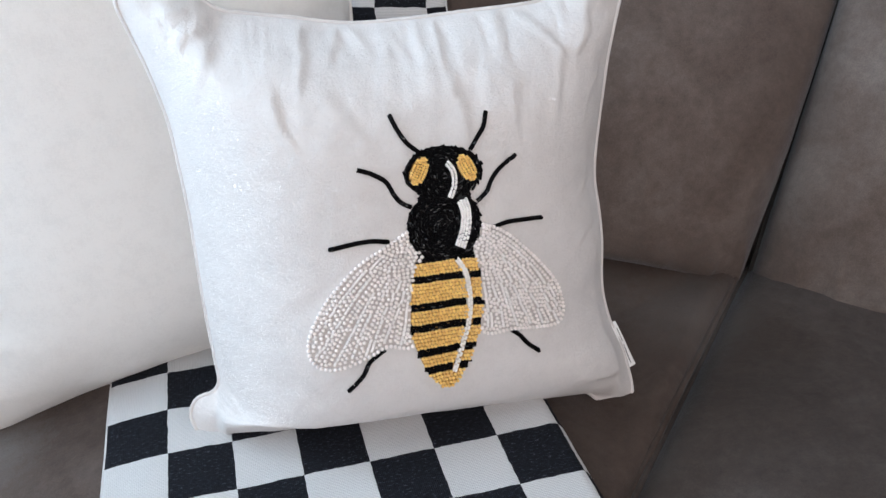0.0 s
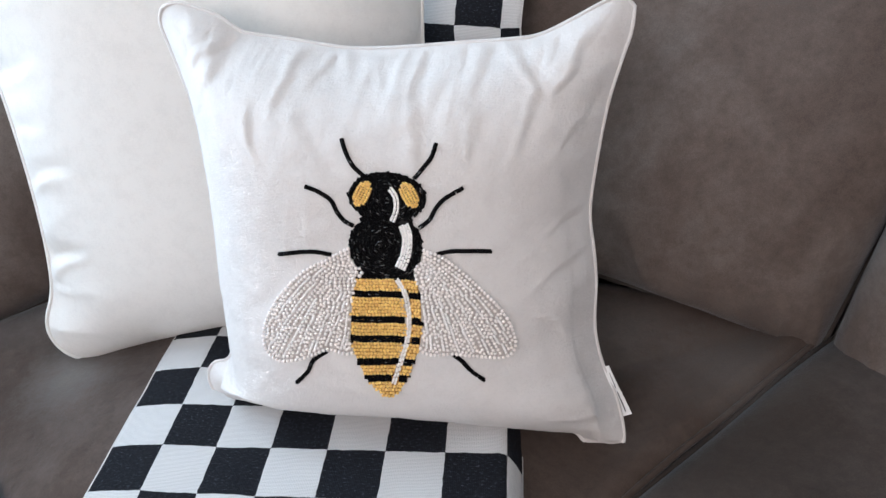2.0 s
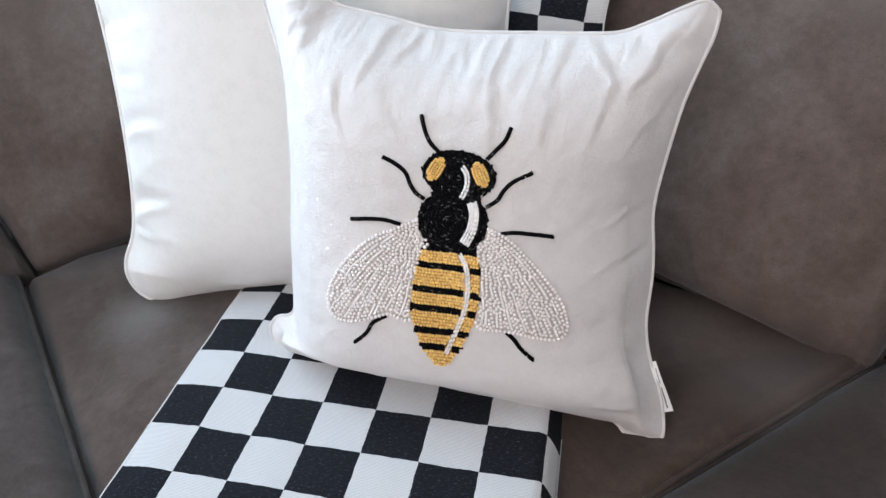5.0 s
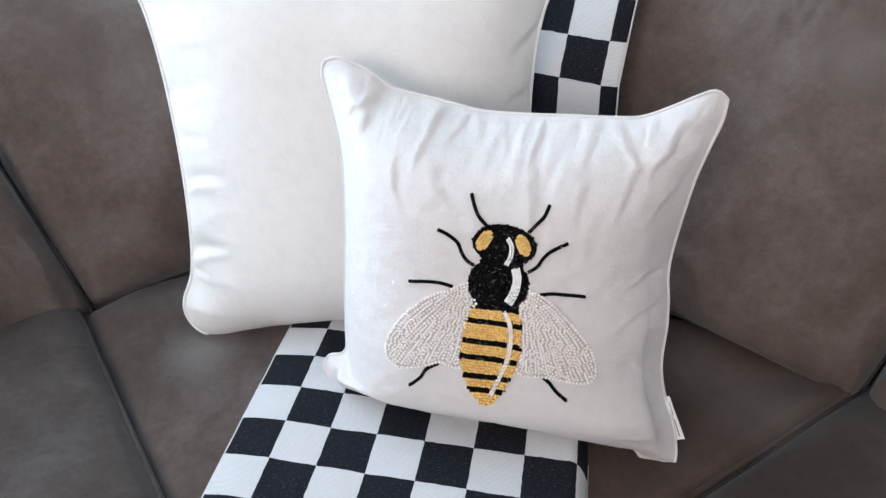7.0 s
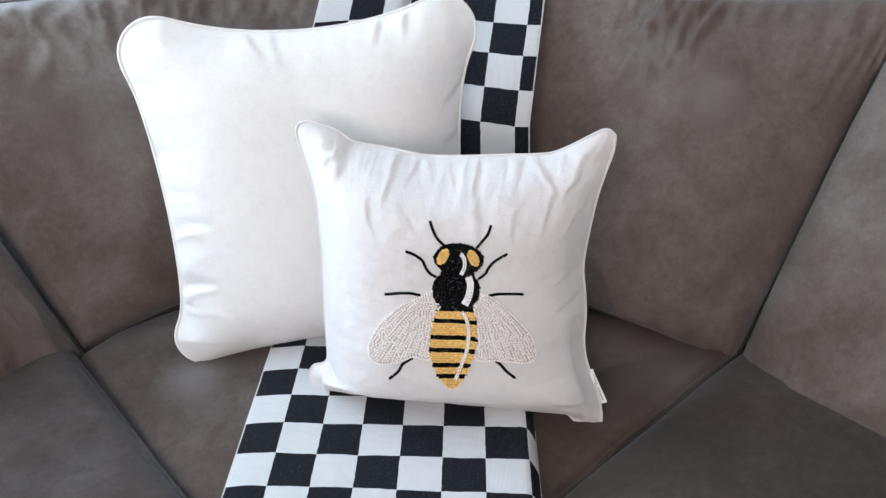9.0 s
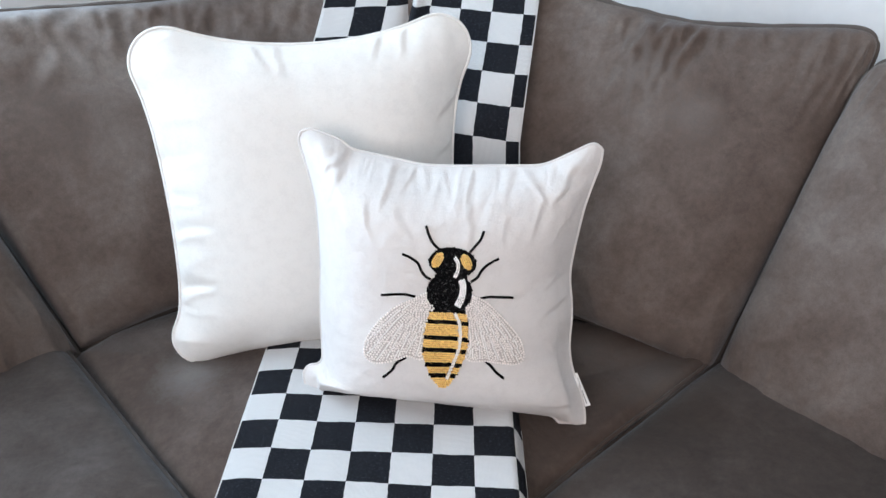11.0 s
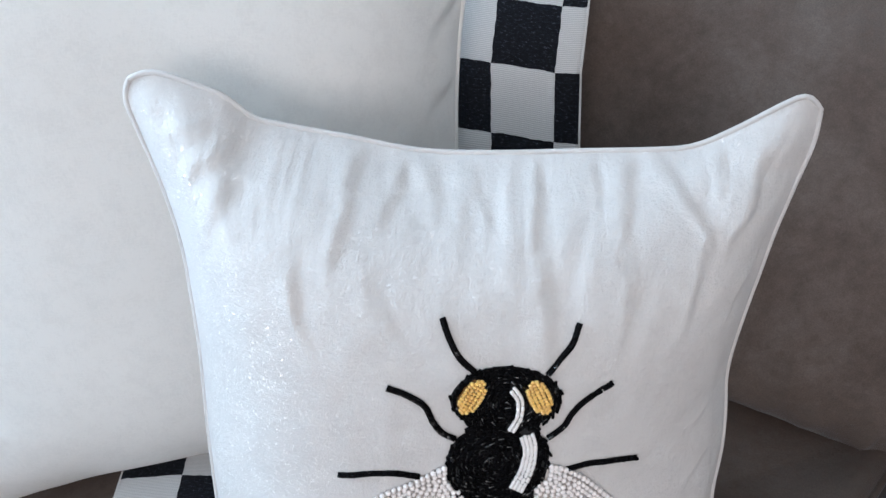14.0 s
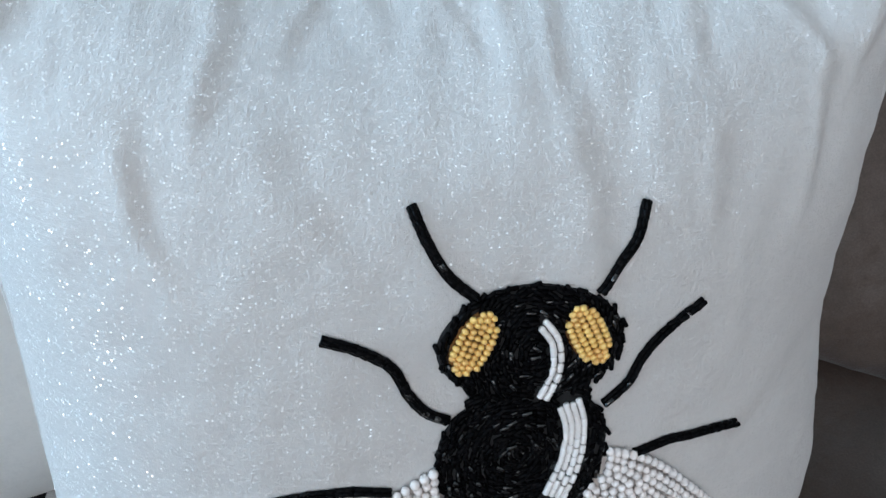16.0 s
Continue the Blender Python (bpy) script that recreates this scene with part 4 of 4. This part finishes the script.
# yellow bands of seed beads between black bands of tube beads
gold, k = [Beads() for _ in range(len(BANDS) + 1)], 0
y, row = 439.0, 0
while y < 745:
    if not any(abs(y - b) < h + 1 for b, h in BANDS):
        x = 384 + (row % 2) * 3
        while x < 588:
            px, py = x + rng.uniform(-0.7, 0.7), y + rng.uniform(-0.9, 0.9) + 1.5 * math.sin(x / 30)
            if inside(px, py, ABDOMEN) and not near_line(px, py, flash_body, 7.5):
                gold[sum(y > b for b, _ in BANDS)].round(px, py, 0.0017, 1.15)
            x += 9.0
    y += 8.4
    row += 1
for g in gold:
    g.make("yellow_band", YELLOW, "band of yellow seed beads")
for b, h in BANDS:
    beads = Beads()
    for yy in (b - h + 0.5, b - h / 2, b, b + h / 2, b + h - 0.5):
        x = 384.0
        while x < 588:
            py = yy + rng.uniform(-1, 1) + 1.5 * math.sin(x / 30)
            if inside(x, py, ABDOMEN) and not near_line(x, py, flash_body, 7.5):
                beads.bugle(x, py, rng.uniform(-0.2, 0.2), 0.0044, 0.00105, 1.1)
            x += 10.5
    beads.make("black_band", BLACK, "band of black tube beads")


def cord(name, points, label, width=3.1):
    """A leg or feeler: tube beads in two rows with a third on top."""
    line = curve2(points, 60)
    beads = Beads()
    length = sum(math.dist(line[i], line[i + 1]) for i in range(59))
    for off, lift, start in ((-width, 0.8, 0.0), (width, 0.8, 0.4), (0, 1.9, 0.2)):
        n = max(2, round(length / 9.0))
        for i in range(n):
            f = (i + 0.55 + 0.3 * (start - 0.2)) / n * 58
            j = int(f)
            (x0, y0), (x1, y1) = line[max(j - 1, 0)], line[min(j + 2, 59)]
            a = math.atan2(y1 - y0, x1 - x0)
            x, y = line[j][0] - off * math.sin(a), line[j][1] + off * math.cos(a)
            beads.bugle(x, y, a + rng.uniform(-0.12, 0.12), 0.0044, 0.00105, lift)
    return beads.make(name, BLACK, label)


for pts in ([(348, 58), (363, 91), (385, 125), (415, 150)], [(611, 61), (600, 96), (578, 125), (558, 150)]):
    cord("feeler", pts, "black bead feeler")
for pts in ([(258, 185), (290, 197), (325, 220), (345, 255), (365, 278), (388, 290)], [(687, 175), (640, 205), (615, 235), (600, 265), (573, 288)],
            [(185, 377), (230, 370), (280, 366), (328, 373)], [(765, 349), (710, 349), (660, 351), (622, 360)],
            [(245, 715), (275, 685), (290, 655), (325, 632)], [(755, 690), (720, 668), (695, 645), (672, 630)]):
    cord("leg", pts, "black bead leg")


def wing(outline, roots, ends, bends):
    """Pearls round the rim; rows that fan out from the root, of pearls and of white tube beads by turns."""
    backing("wing_patch", outline[::2], NET, 0.0002, "taupe net under the pearls")
    pearls, tubes = Beads(), Beads()
    rim = fine(outline + outline[:1], 500)
    for x, y in rim:
        if pearls.free(x, y, 10.4) and not inside(x, y, ABDOMEN) and not inside(x, y, THORAX):
            pearls.lay_round(x, y, 0.00198, 1.1, 0.95)
    ring = curve2(ends, 60)
    rows = 36
    for k in range(rows):
        f = k / (rows - 1)
        x0, y0 = roots[0][0] + (roots[1][0] - roots[0][0]) * f, roots[0][1] + (roots[1][1] - roots[0][1]) * f
        x2, y2 = ring[round(f * 59)]
        x1, y1 = (p + (q - p) * f for p, q in zip(bends[0], bends[1]))
        tube_row = k % 5 in (2, 3)
        for i in range(120):
            s = i / 119
            x = (1 - s) ** 2 * x0 + 2 * s * (1 - s) * x1 + s * s * x2
            y = (1 - s) ** 2 * y0 + 2 * s * (1 - s) * y1 + s * s * y2
            x += 3 * math.sin(s * 9 + k)
            if not inside(x, y, outline) or inside(x, y, ABDOMEN) or inside(x, y, THORAX):
                continue
            if pearls.free(x, y, 9.3):
                if tube_row and s > 0.35 + 0.12 * math.sin(k * 1.9):
                    a = math.atan2(2 * (1 - s) * (y1 - y0) + 2 * s * (y2 - y1), 2 * (1 - s) * (x1 - x0) + 2 * s * (x2 - x1))
                    tubes.bugle(x, y, a + rng.uniform(-0.15, 0.15), 0.0042, 0.00135, 1.2)
                else:
                    pearls.round(x, y, 0.00182, 1.1)
    # pearls in the gaps that the rows leave
    spots = [(x, y) for x in range(140, 840, 2) for y in range(345, 665, 2) if inside(x, y, outline)]
    rng.shuffle(spots)
    for x, y in spots:
        if not inside(x, y, ABDOMEN) and not inside(x, y, THORAX) and pearls.free(x, y, 8.4):
            pearls.round(x, y, 0.0017, 1.0)
    edge, pearls.laid = pearls.laid, []
    ob = pearls.make("wing", PEARL, "wing of small pearl beads")
    tubes.make("beadwork", WHITE, "white tube beads among the pearls", ob)
    pearls.laid = edge
    pearls.single("pearl", PEARL, ob)


wing(curve2([(375, 355), (320, 385), (250, 425), (190, 490), (155, 550), (143, 600), (155, 640), (190, 660), (235, 657), (290, 640), (330, 625), (395, 632), (390, 560), (400, 470), (412, 415)], 90),
     [(378, 362), (408, 425)], [(145, 590), (150, 632), (190, 657), (240, 652), (290, 636), (335, 625), (388, 628)], [(235, 420), (392, 540)])
wing(curve2([(585, 350), (640, 370), (700, 415), (760, 470), (805, 520), (830, 575), (832, 612), (805, 632), (740, 630), (680, 625), (588, 622), (583, 540), (572, 460), (562, 410)], 90),
     [(585, 358), (566, 425)], [(830, 590), (822, 625), (780, 631), (730, 629), (680, 625), (635, 624), (592, 620)], [(745, 430), (584, 540)])

# ---- maker's tag in the side seam ----
tag_uv = [bee_shape.plan(1, b) for b in (-0.51, -0.735)]


def tag_place(s, out, lift):
    base = tag_uv[0].lerp(tag_uv[1], s)
    out *= 0.4 + 0.6 * s
    return BEE_AXES @ (base + Vector((out * 0.95, out * 0.2 - 0.008 * s, lift - 0.35 * out)))


tv, tf = [], []
for lift in (0.001, 0.0014):
    for i in range(9):
        for j in range(5):
            tv.append(tag_place(i / 8, -0.003 + 0.0175 * j / 4, lift + 0.0015 * math.sin(i * 0.7)))
tf = grid_faces(9, 5, 0, True) + grid_faces(9, 5, 45)
tag = mesh_object("tag", tv, tf, TAG, bee_cushion, "small white satin maker's tag with dark writing")
for s0, s1 in ((0.12, 0.42), (0.5, 0.92)):
    v = [tag_place(s, o, 0.0022 + 0.0015 * math.sin(s * 5.6)) for s in (s0, (s0 + s1) / 2, s1) for o in (0.0085, 0.0097)]
    mesh_object("writing", v, [(0, 2, 3, 1), (2, 4, 5, 3)], INK, tag, "dark bar of writing", smooth=False)
